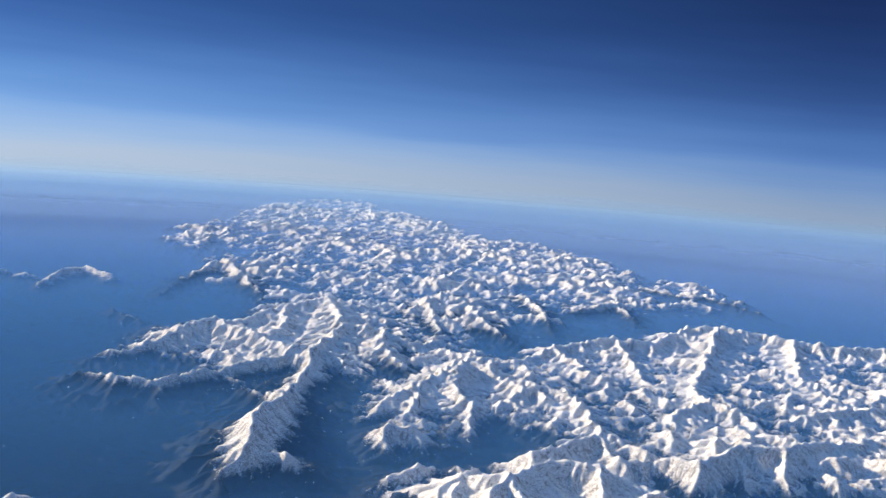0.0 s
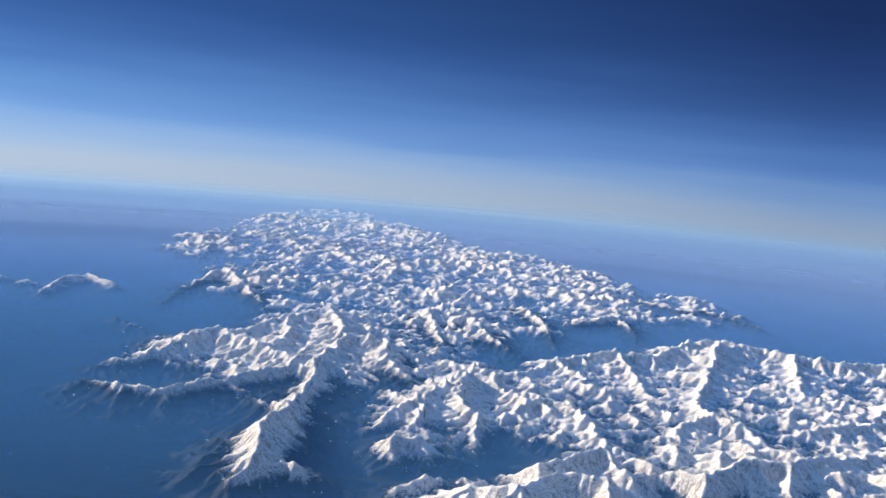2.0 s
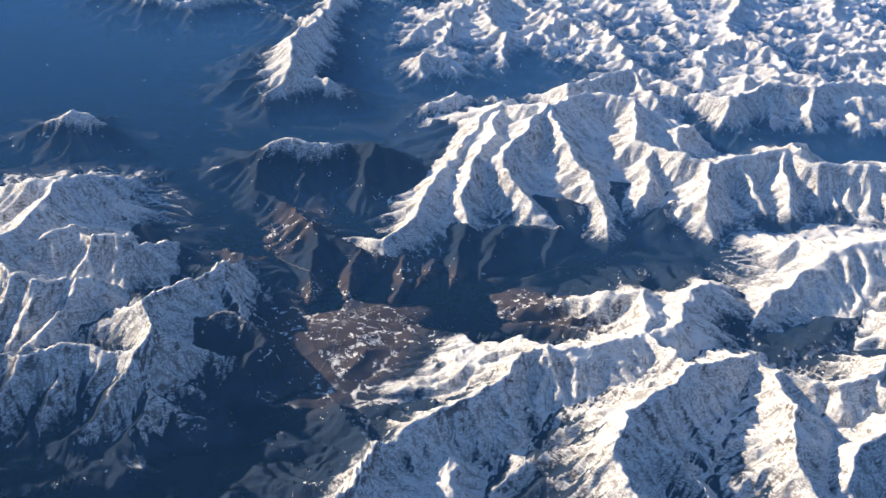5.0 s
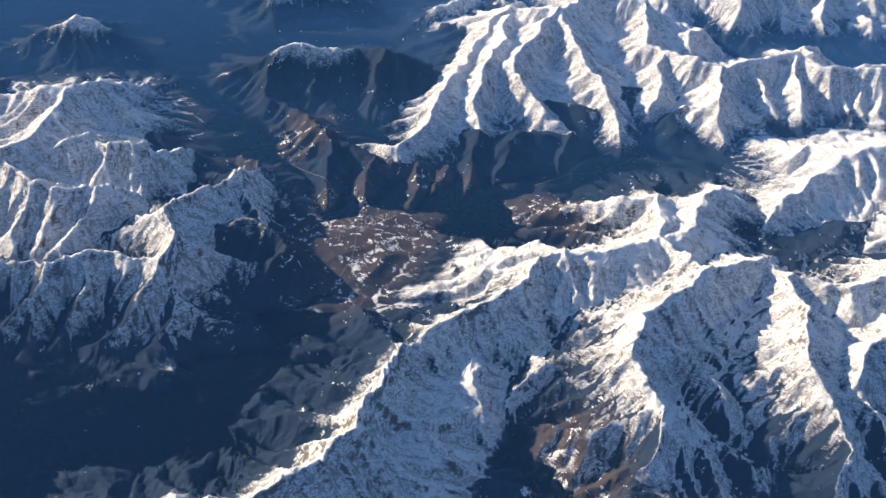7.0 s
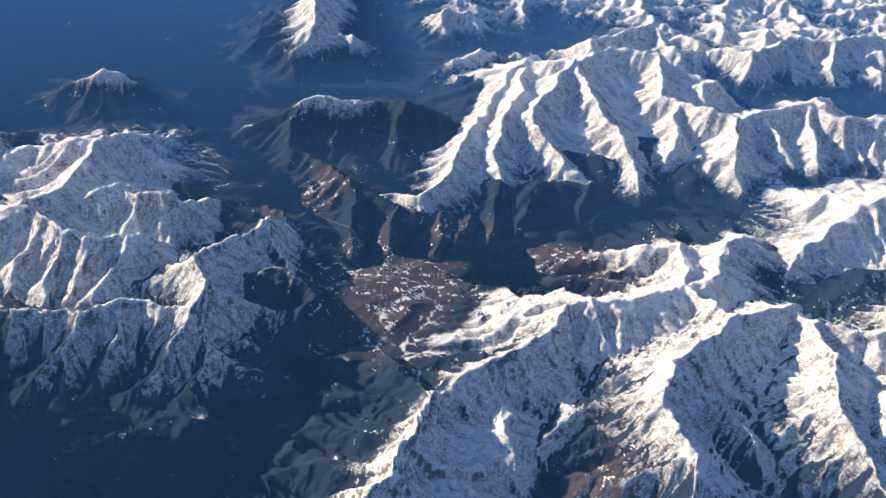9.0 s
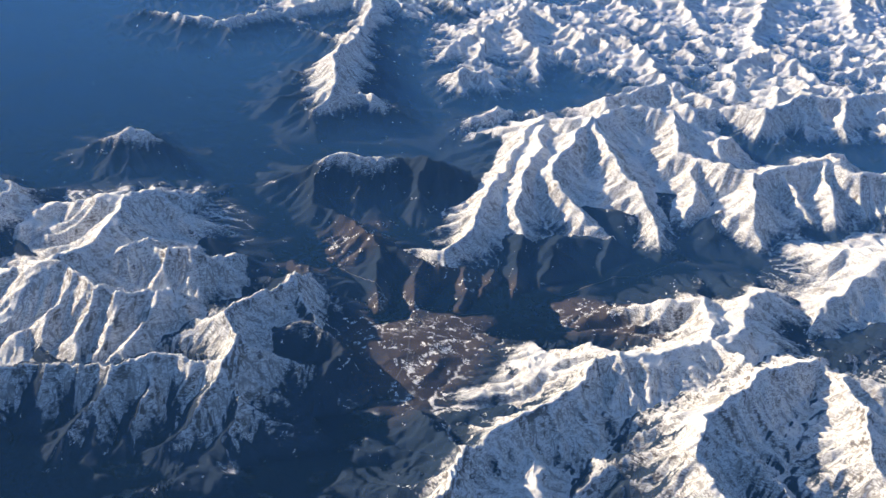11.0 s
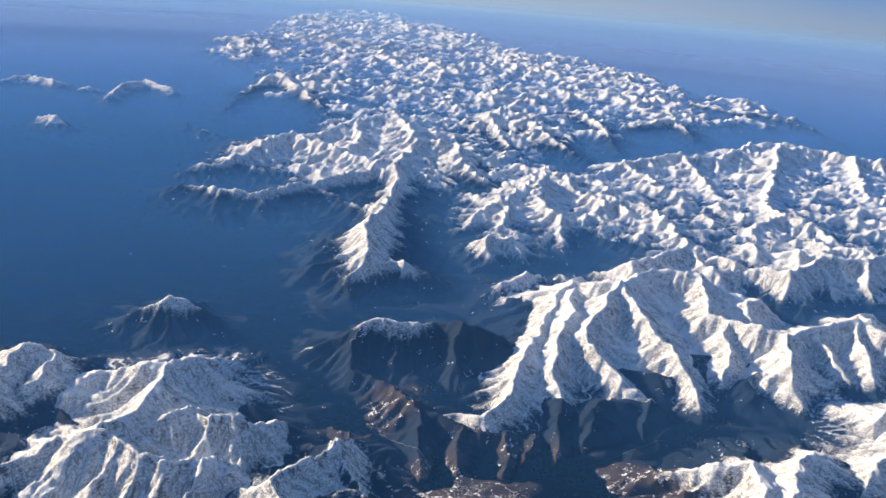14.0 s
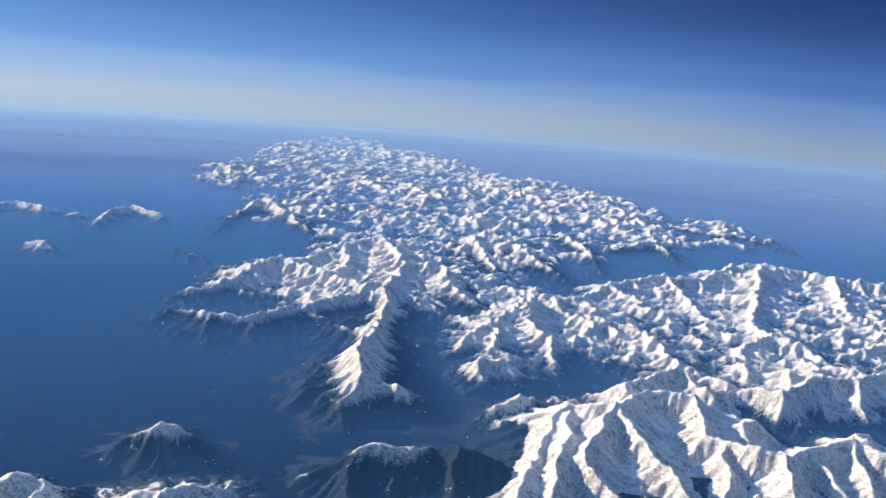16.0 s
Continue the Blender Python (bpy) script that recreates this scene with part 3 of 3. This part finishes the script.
def wear(high, cell, rounds, bite, sheer):
    """Lets streams cut into a grid of heights; gives the worn heights and the logarithm of the land that drains through each cell."""
    ny, nx = high.shape
    here = np.arange(ny * nx).reshape(ny, nx)
    for turn in range(rounds):
        drop, into, gap = np.zeros((ny, nx)), here.copy(), np.ones((ny, nx))
        for dy, dx, dist in STEPS:
            slope = (high - shifted(high, dy, dx, 1e9)) / (dist * cell)
            better = slope > drop
            drop = np.where(better, slope, drop)
            into = np.where(better, here + dy * nx + dx, into)
            gap = np.where(better, dist * cell, gap)
        order = np.argsort(high, axis=None, kind="stable").tolist()
        target = into.ravel().tolist()
        area = [cell * cell] * (ny * nx)
        for k in reversed(order):
            if target[k] != k:
                area[target[k]] += area[k]
        drained = np.array(area)
        pull = (bite / rounds * np.sqrt(np.maximum(drained - (9 if cell < 1 else 3) * cell * cell, 0)) / gap.ravel()).tolist()
        flat = high.ravel().tolist()
        for k in order:
            f = pull[k]
            if f:
                flat[k] = (flat[k] + f * flat[target[k]]) / (1 + f)
        high = np.array(flat).reshape(ny, nx)
        for dy, dx, dist in STEPS:
            high = np.minimum(high, shifted(high, dy, dx, 1e9) + sheer * dist * cell)
    return high, np.log(drained.reshape(ny, nx) / (cell * cell))


# west, east, south and north edges, spacing, strength of the streams, steepest slope that stands
WORN = []
for west, east, south, north, cell, bite, sheer in ((-155, 160, 50, 335, 0.62, 1.0, 1.0), (-190, 330, 300, 660, 1.15, 2.4, 1.05), (-300, 300, 620, 1220, 2.0, 2.2, 0.95), (-330, 250, 1170, 2120, 3.4, 3.0, 0.9)):
    ex, ny_ = np.arange(west, east, cell), np.arange(south, north, cell)
    mx, my = np.meshgrid(ex, ny_)
    before = shape_land(mx.ravel(), my.ravel(), cell).reshape(mx.shape)
    after, wet = wear(before, cell, 8, bite, sheer)
    edge = np.minimum(np.minimum(mx - west, east - mx), np.minimum(my - south, north - my))
    WORN.append((west, south, cell, after - before, wet, smooth(2, 22, edge)))


def worn(x, y):
    """How much water has lowered the land at each place, and how wet it is there: above 0 in a ravine's bed, below 0 on a spur."""
    cut, wet, share = np.zeros(x.shape), np.zeros(x.shape), np.full(x.shape, 1e-6)
    for west, south, cell, lowered, stream, weight in WORN:
        u, v = (x - west) / cell, (y - south) / cell
        ny, nx = lowered.shape
        k = np.nonzero((u >= 0) & (v >= 0) & (u < nx - 1.01) & (v < ny - 1.01))[0]
        iu, iv = u[k].astype(int), v[k].astype(int)
        fu, fv = u[k] - iu, v[k] - iv

        def at(field):
            return (field[iv, iu] * (1 - fu) + field[iv, iu + 1] * fu) * (1 - fv) + (field[iv + 1, iu] * (1 - fu) + field[iv + 1, iu + 1] * fu) * fv

        w = at(weight)
        cut[k] += at(lowered) * w
        wet[k] += np.clip(0.28 * at(stream) - 0.4, -0.4, 1.0) * w * (1.0 if cell < 1 else 0.6)
        share[k] += w
    return cut / np.maximum(share, 1), wet / np.maximum(share, 1)


# ---- the sheet of land: fine where the flight looks, coarse elsewhere ----
rings, r = [0.0, *np.arange(1.0, 63.5, 1.0)], 64.0
while r < 1900:
    rings.append(r)
    r += FINE * min((104**2 + r * r) / 104 * 0.0011, 0.0026 * r)
while r < 4900:
    rings.append(r)
    r *= 1.02
fine_turns = np.arange(-39, 43.001, 0.075 * FINE)
coarse_turns = np.arange(44.5, 320, 1.5)
turns = np.radians(np.concatenate([fine_turns, coarse_turns]))
rings = np.array(rings)
rows, cols = len(rings), len(turns)
gx = (HUB[0] + rings[:, None] * np.sin(turns)[None, :]).ravel()
gy = (HUB[1] + rings[:, None] * np.cos(turns)[None, :]).ravel()
gh, gsnow, gsunny, gstreak, gowner, gflank = shape_land(gx, gy)
gz = gh - (gx * gx + gy * gy) / (2 * EARTH)
verts = np.stack([gx, gy, gz], 1).astype(np.float32)
i, j = np.meshgrid(np.arange(rows - 1), np.arange(cols), indexing="ij")
a, b = i * cols + j, i * cols + (j + 1) % cols
quads = np.stack([a, b, b + cols, a + cols], -1).reshape(-1, 4)

# one smooth normal for each place, so that neighbouring pieces of land meet without a seam
diag = np.cross(verts[quads[:, 2]] - verts[quads[:, 0]], verts[quads[:, 3]] - verts[quads[:, 1]])
diag = np.where(diag[:, 2:] < 0, -diag, diag)
normals = np.zeros((len(verts), 3))
for k in range(4):
    for axis in range(3):
        normals[:, axis] += np.bincount(quads[:, k], diag[:, axis], len(verts))
normals /= np.linalg.norm(normals, axis=1)[:, None] + 1e-12
# snow lies lower on the slopes that the sun does not reach
facing = normals @ np.array(sun_way) - sun_way.z
gsnow = gsnow + gsunny * facing * 2.5
# woods that climb higher (or snow that lies lower) than elsewhere: east, north, half length, half width, turn, rise of the snowline
for vx, vy, long, wide, turn, more in WOODS:
    ct, st = math.cos(radians(turn)), math.sin(radians(turn))
    u, v = (gx - vx) * ct + (gy - vy) * st, (gy - vy) * ct - (gx - vx) * st
    gsnow = gsnow + more * smooth(1.25, 0.75, np.hypot(u / long, v / wide))
for vx, vy, long, wide, turn in CLEARINGS:
    ct, st = math.cos(radians(turn)), math.sin(radians(turn))
    u, v = (gx - vx) * ct + (gy - vy) * st, (gy - vy) * ct - (gx - vx) * st
    gsnow = gsnow - smooth(1.3, 0.5, np.hypot(u / long, v / wide)) * np.maximum(gsnow - gh - 0.3, 0)
# farmland, pasture and bare brown woods along the inhabited valleys
tilled = np.zeros(len(gx))
for vx, vy, wide, long, turn in ((-18, 140, 11, 24, 25), (8, 160, 9, 34, -68), (-40, 180, 9, 22, 40), (-28, 150, 7, 20, 15), (14, 88, 9, 12, 0)):
    ct, st = math.cos(radians(turn)), math.sin(radians(turn))
    u, v = (gx - vx) * ct - (gy - vy) * st, (gx - vx) * st + (gy - vy) * ct
    tilled = np.maximum(tilled, np.exp(-((u / wide) ** 2 + (v / long) ** 2)))
# the open land there is half under snow
gsnow = gsnow - np.clip(tilled * 1.4, 0, 1) * np.maximum(gsnow - gh - 1.4, 0)


def piece(name, faces, material):
    used, flat = np.unique(faces.ravel(), return_inverse=True)
    me = bpy.data.meshes.new(name)
    me.vertices.add(len(used))
    me.vertices.foreach_set("co", verts[used].ravel())
    me.loops.add(len(flat))
    me.loops.foreach_set("vertex_index", flat.ravel().astype(np.int32))
    me.polygons.add(len(faces))
    me.polygons.foreach_set("loop_start", np.arange(0, len(flat), 4, dtype=np.int32))
    for key, values in (("height", gh), ("snowline", gsnow), ("tilled", tilled), ("streak", gstreak)):
        me.attributes.new(key, "FLOAT", "POINT").data.foreach_set("value", values[used].astype(np.float32))
    me.update(calc_edges=True)
    me.polygons.foreach_set("use_smooth", np.ones(len(faces), dtype=bool))
    me.normals_split_custom_set_from_vertices(normals[used].tolist())
    me.materials.append(material)
    return new(name, me)


face_flank = gflank[quads].mean(1) > 0.5
face_owner = np.median(gowner[quads], axis=1).astype(np.int64)
mid_x, mid_y = gx[quads].mean(1), gy[quads].mean(1)


def joined_pieces(grid):
    """Numbers the connected areas of equal value in a grid, row by row."""
    parent, value, marks = [], [], np.zeros(grid.shape, dtype=np.int64)

    def root(k):
        while parent[k] != k:
            parent[k] = parent[parent[k]]
            k = parent[k]
        return k

    above = []
    for row in range(grid.shape[0]):
        line = grid[row]
        cuts = np.concatenate([[0], np.nonzero(np.diff(line))[0] + 1, [len(line)]])
        runs = []
        q = 0
        for lo, hi in zip(cuts[:-1].tolist(), cuts[1:].tolist()):
            k = len(parent)
            parent.append(k)
            marks[row, lo:hi] = k
            runs.append((lo, hi, int(line[lo]), k))
        for lo, hi, v, k in runs:
            while q < len(above) and above[q][1] <= lo:
                q += 1
            w = q
            while w < len(above) and above[w][0] < hi:
                if above[w][2] == v:
                    parent[root(k)] = root(above[w][3])
                w += 1
        above = runs
    top = np.array([root(k) for k in range(len(parent))])
    return top[marks]


areas = joined_pieces(face_owner.reshape(rows - 1, cols)).ravel()
kinds, first, size = np.unique(areas, return_index=True, return_counts=True)
largest = {}
for area, f, count in zip(kinds.tolist(), first.tolist(), size.tolist()):
    o = int(face_owner[f])
    if o >= 0 and count > largest.get(o, (0, 0))[0]:
        largest[o] = (count, area)
kept = np.zeros(areas.max() + 1, dtype=bool)
for count, area in largest.values():
    kept[area] = count > 25
face_owner[~kept[areas]] = -1

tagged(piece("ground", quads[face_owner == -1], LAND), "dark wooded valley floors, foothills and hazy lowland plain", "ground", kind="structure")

# a great ridge falls into its flanks; scraps go with the flank that surrounds them
sides = joined_pieces((face_owner * 2 + face_flank).reshape(rows - 1, cols)).ravel()
scrap = np.bincount(sides)[sides] < 80
face_flank = face_flank ^ scrap
sides = joined_pieces((face_owner * 2 + face_flank).reshape(rows - 1, cols)).ravel()

order = np.argsort(face_owner, kind="stable")
numbers, starts = np.unique(face_owner[order], return_index=True)
groups = {int(k): order[lo:hi] for k, lo, hi in zip(numbers, starts, [*starts[1:], len(order)])}

number = 0
LESSER = 290  # lesser mountains that are things of their own; the farthest ones are told apart by nobody
farthest, scraps = [], []
for index, (label, line_height, sunny, steep, lines) in enumerate(ALL_MOUNTAINS):
    spot = lines[0][len(lines[0]) // 2]
    whole = None
    great = index < len(MOUNTAINS)
    for k, line in enumerate(lines):
        if number in groups and index >= len(MOUNTAINS) + LESSER:
            farthest.append(quads[groups[number]])
        elif number in groups:
            if whole is None:
                whole = tagged(new("mountain" if great else "snowy_mountain"), label, "mountain", "great mountains" if great else "lesser mountains", kind="thing")
                whole.location = (spot[0], spot[1], 5)
            mine = groups[number]
            split = [mine[sides[mine] == s] for s in np.unique(sides[mine])] if great and k == 0 else [mine]
            for faces in split:
                if len(faces) > 20:
                    part = piece("spur" if k else "flank" if great else "main_ridge", quads[faces], LAND)
                    part.parent = whole
                    part.matrix_parent_inverse = Matrix.Translation(whole.location).inverted()
                else:
                    scraps.append(quads[faces])
        number += 1
if scraps:
    tagged(piece("loose_slopes", np.concatenate(scraps), LAND), "small snowy slopes between the mountain flanks", "slope", kind="stuff")
if farthest:
    tagged(piece("far_mountains", np.concatenate(farthest), LAND), "countless far snowy mountains fading into blue haze", "mountains", kind="stuff")

# ---- haze imitated over the land: thin tinted level sheets that the mountains stand through, denser with distance ----
def haze_sheet(level, amounts, label):
    far = np.geomspace(58, 4700, 70)
    around = np.radians(np.arange(-44, 48.1, 2.0))
    nr, nc = len(far), len(around)
    px, py = HUB[0] + far[:, None] * np.sin(around)[None, :], HUB[1] + far[:, None] * np.cos(around)[None, :]
    spots = np.stack([px, py, level - (px * px + py * py) / (2 * EARTH)], -1).reshape(-1, 3)
    i, j = np.meshgrid(np.arange(nr - 1), np.arange(nc - 1), indexing="ij")
    faces = np.stack([i * nc + j, i * nc + j + 1, (i + 1) * nc + j + 1, (i + 1) * nc + j], -1).reshape(-1, 4)
    me = bpy.data.meshes.new("haze_sheet")
    me.from_pydata(spots.tolist(), [], faces.tolist())
    # cover and paleness set by distance, imitating the haze of a long view
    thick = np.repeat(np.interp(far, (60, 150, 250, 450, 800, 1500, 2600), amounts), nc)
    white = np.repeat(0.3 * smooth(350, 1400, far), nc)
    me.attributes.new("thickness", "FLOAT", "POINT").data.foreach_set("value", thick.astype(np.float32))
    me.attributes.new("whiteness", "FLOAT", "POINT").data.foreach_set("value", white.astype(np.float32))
    me.polygons.foreach_set("use_smooth", np.ones(len(faces), dtype=bool))
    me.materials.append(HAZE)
    tagged(new("haze_sheet", me), label, "haze", kind="structure")


haze_sheet(27.0, (0.05, 0.06, 0.095, 0.125, 0.13, 0.15, 0.35), "tinted sheet imitating thin blue winter haze above the summits")
haze_sheet(12.4, (0.0, 0.0, 0.02, 0.05, 0.14, 0.22, 0.4), "tinted sheet imitating blue winter haze between the mountains")
haze_sheet(10.5, (0.0, 0.0, 0.03, 0.10, 0.25, 0.36, 0.45), "tinted sheet imitating blue winter haze between the mountains")
haze_sheet(8.5, (0.0, 0.01, 0.04, 0.10, 0.22, 0.36, 0.45), "tinted sheet imitating blue winter haze in the valleys")
haze_sheet(6.5, (0.0, 0.02, 0.05, 0.10, 0.22, 0.36, 0.45), "tinted sheet imitating blue winter haze on the lowland")

# ---- glowing walls painted as the pale band of distant air round the horizon ----
def glow_wall(far, levels, thickness, label):
    bt = np.radians(np.arange(-42, 252, 2.0))  # gap towards the sun, so the wall doesn't shade the far haze
    count = len(bt)
    spots = [(far * math.sin(a), far * math.cos(a), ALTITUDE + far * math.tan(radians(e))) for e in levels for a in bt]
    faces = [(k * count + q, k * count + q + 1, (k + 1) * count + q + 1, (k + 1) * count + q) for k in range(len(levels) - 1) for q in range(count - 1)]
    me = bpy.data.meshes.new("backdrop")
    me.from_pydata(spots, [], faces)
    lift, around = np.repeat(levels, count), np.degrees(np.tile(bt, len(levels)))
    toward = np.cos(np.radians(around - SUN_COMPASS))
    ends = smooth(-42, -35, around) * smooth(252, 240, around)
    for key, values in (("thickness", thickness(lift) * ends), ("lift", lift), ("sunward", np.clip((toward - 0.02) / 0.8, 0, 1))):
        me.attributes.new(key, "FLOAT", "POINT").data.foreach_set("value", values.astype(np.float32))
    me.materials.append(AIR_GLOW)
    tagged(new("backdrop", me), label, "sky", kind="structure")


# painted sky glow, covers the brighter world sky behind it
glow_wall(4800.0, np.concatenate([[-8.0], np.arange(-4.0, 14.51, 0.5)]), lambda e: smooth(14.5, 12.0, e), "glowing backdrop painted as low sky and horizon haze")
# added glowing walls imitate haze and soften the land's far edge
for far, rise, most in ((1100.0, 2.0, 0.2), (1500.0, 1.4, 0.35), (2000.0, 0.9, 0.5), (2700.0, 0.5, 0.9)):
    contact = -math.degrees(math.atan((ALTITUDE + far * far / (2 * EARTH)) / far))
    glow_wall(far, np.arange(contact - 0.1, -2.39, 0.05), lambda e: most * smooth(contact - 0.3, contact + rise, e) * smooth(-2.4, -3.0, e), "added glowing wall imitating pale haze before the horizon")

# ---- what people have built in the valley: a main road and the villages along it ----
def paint(name, low, high, scale, rough=0.8):
    m, n, l, p = nodes_of(name)
    geo = n.new("ShaderNodeNewGeometry")
    info = n.new("ShaderNodeNewGeometry")
    tone = math_node(n, l, "MULTIPLY_ADD", noise_node(n, l, scale, 5, 0.6, geo.outputs["Position"]), 0.6, math_node(n, l, "MULTIPLY", info.outputs["Random Per Island"], 0.4))
    l.new(mix_node(n, l, tone, low, high), p.inputs["Base Color"])
    p.inputs["Roughness"].default_value = rough
    return m


ROAD = paint("salted_road", (0.10, 0.095, 0.09), (0.24, 0.23, 0.22), 2.0)
WALL = paint("plastered_walls", (0.25, 0.20, 0.16), (0.55, 0.50, 0.44), 3.0)
ROOF = paint("snowy_roofs", (0.22, 0.19, 0.18), (0.60, 0.59, 0.58), 1.5)

ROAD_LINES = [
    [(-51, 179), (-45, 175), (-39, 170), (-34, 166), (-28, 158), (-25, 153), (-23, 150), (-23, 143), (-23, 135), (-26, 127)],
    [(-23, 150), (-14, 155), (-5, 158), (4, 163), (12, 168), (23, 177), (33, 182), (40, 187), (44, 195)],
]
VILLAGES = [
    (-29, 155, 4.5, 70), (-21, 151, 4.0, 60), (-40, 172, 3.0, 35), (-11, 149, 4.0, 40), (33, 181, 4.0, 60),
    (42, 191, 5.0, 80), (44, 177, 3.0, 35), (4, 163, 3.0, 30), (-23, 138, 3.0, 30), (-3, 149, 3.5, 30),
]
dice = random.Random(5)
strips, spots = [], []
for line in ROAD_LINES:
    dense = []
    for (ax, ay), (bx, by) in zip(line, line[1:]):
        n_steps = max(2, int(math.hypot(bx - ax, by - ay) / 0.4))
        dense += [(ax + (bx - ax) * k / n_steps, ay + (by - ay) * k / n_steps) for k in range(n_steps)]
    dense = np.array(dense + [line[-1]])
    soft = dense.copy()
    for _ in range(30):
        soft[1:-1] = 0.5 * soft[1:-1] + 0.25 * (soft[:-2] + soft[2:])
    strips.append(soft)
for vx, vy, wide, count in VILLAGES:
    for _ in range(count):
        a, d = dice.uniform(0, 2 * math.pi), wide * abs(dice.gauss(0, 0.45))
        spots.append((vx + d * math.cos(a) * 1.2, vy + d * math.sin(a)))


def ground_level(points):
    """The height of the built sheet of land: nearest ring and ray, blended."""
    px, py = points[:, 0] - HUB[0], points[:, 1] - HUB[1]
    far, way = np.hypot(px, py), np.degrees(np.arctan2(px, py))
    fi = np.clip(np.searchsorted(rings, far) - 1, 0, rows - 2)
    fj = np.clip(((way - fine_turns[0]) / (fine_turns[1] - fine_turns[0])).astype(int), 0, len(fine_turns) - 2)
    u = (far - rings[fi]) / (rings[fi + 1] - rings[fi])
    v = (way - fine_turns[fj]) / (fine_turns[1] - fine_turns[0])
    z = gz.reshape(rows, cols)
    return (z[fi, fj] * (1 - u) + z[fi + 1, fj] * u) * (1 - v) + (z[fi, fj + 1] * (1 - u) + z[fi + 1, fj + 1] * u) * v


for strip in strips:
    way = np.gradient(strip, axis=0)
    way /= np.linalg.norm(way, axis=1)[:, None]
    side = np.stack([-way[:, 1], way[:, 0]], 1) * 0.055
    left, right = strip + side, strip - side
    z = np.maximum(ground_level(left), ground_level(right)) + 0.05
    n_p = len(strip)
    rv = [(*left[k], z[k]) for k in range(n_p)] + [(*right[k], z[k]) for k in range(n_p)]
    rv += [(*left[k], z[k] - 0.3) for k in range(n_p)] + [(*right[k], z[k] - 0.3) for k in range(n_p)]
    rf = []
    for k in range(n_p - 1):
        rf += [(n_p + k, n_p + k + 1, k + 1, k), (k, k + 1, 2 * n_p + k + 1, 2 * n_p + k), (3 * n_p + k, 3 * n_p + k + 1, n_p + k + 1, n_p + k)]
    me = bpy.data.meshes.new("road")
    me.from_pydata(rv, [], rf)
    me.materials.append(ROAD)
    tagged(new("road", me), "pale salted valley road on a low bank", "road", kind="structure")

levels_at = ground_level(np.array(spots))
k = 0
for vx, vy, wide, count in VILLAGES:
    hv, hf, hm_ = [], [], []
    for _ in range(count):
        (x, y), z = spots[k], levels_at[k]
        k += 1
        long, deep, tall = dice.uniform(0.14, 0.36), dice.uniform(0.10, 0.18), dice.uniform(0.07, 0.13)
        a = dice.uniform(0, math.pi)
        ca, sa = math.cos(a), math.sin(a)
        base = len(hv)
        for h in (-0.15, tall):
            for cx, cy in ((-1, -1), (1, -1), (1, 1), (-1, 1)):
                hv.append((x + (cx * long * ca - cy * deep * sa) / 2, y + (cx * long * sa + cy * deep * ca) / 2, z + h))
        for cx in (-1, 1):
            hv.append((x + cx * long * ca / 2, y + cx * long * sa / 2, z + tall + 0.06))
        b = base
        hf += [(b, b + 1, b + 5, b + 4), (b + 1, b + 2, b + 6, b + 9, b + 5), (b + 2, b + 3, b + 7, b + 6), (b + 3, b, b + 4, b + 8, b + 7), (b + 4, b + 5, b + 9, b + 8), (b + 6, b + 7, b + 8, b + 9)]
        hm_ += [0, 0, 0, 0, 1, 1]
    me = bpy.data.meshes.new("village")
    me.from_pydata(hv, [], hf)
    me.materials.append(WALL)
    me.materials.append(ROOF)
    me.polygons.foreach_set("material_index", hm_)
    tagged(new("village", me), "small village of snow-roofed houses on the valley floor", "village", kind="stuff")
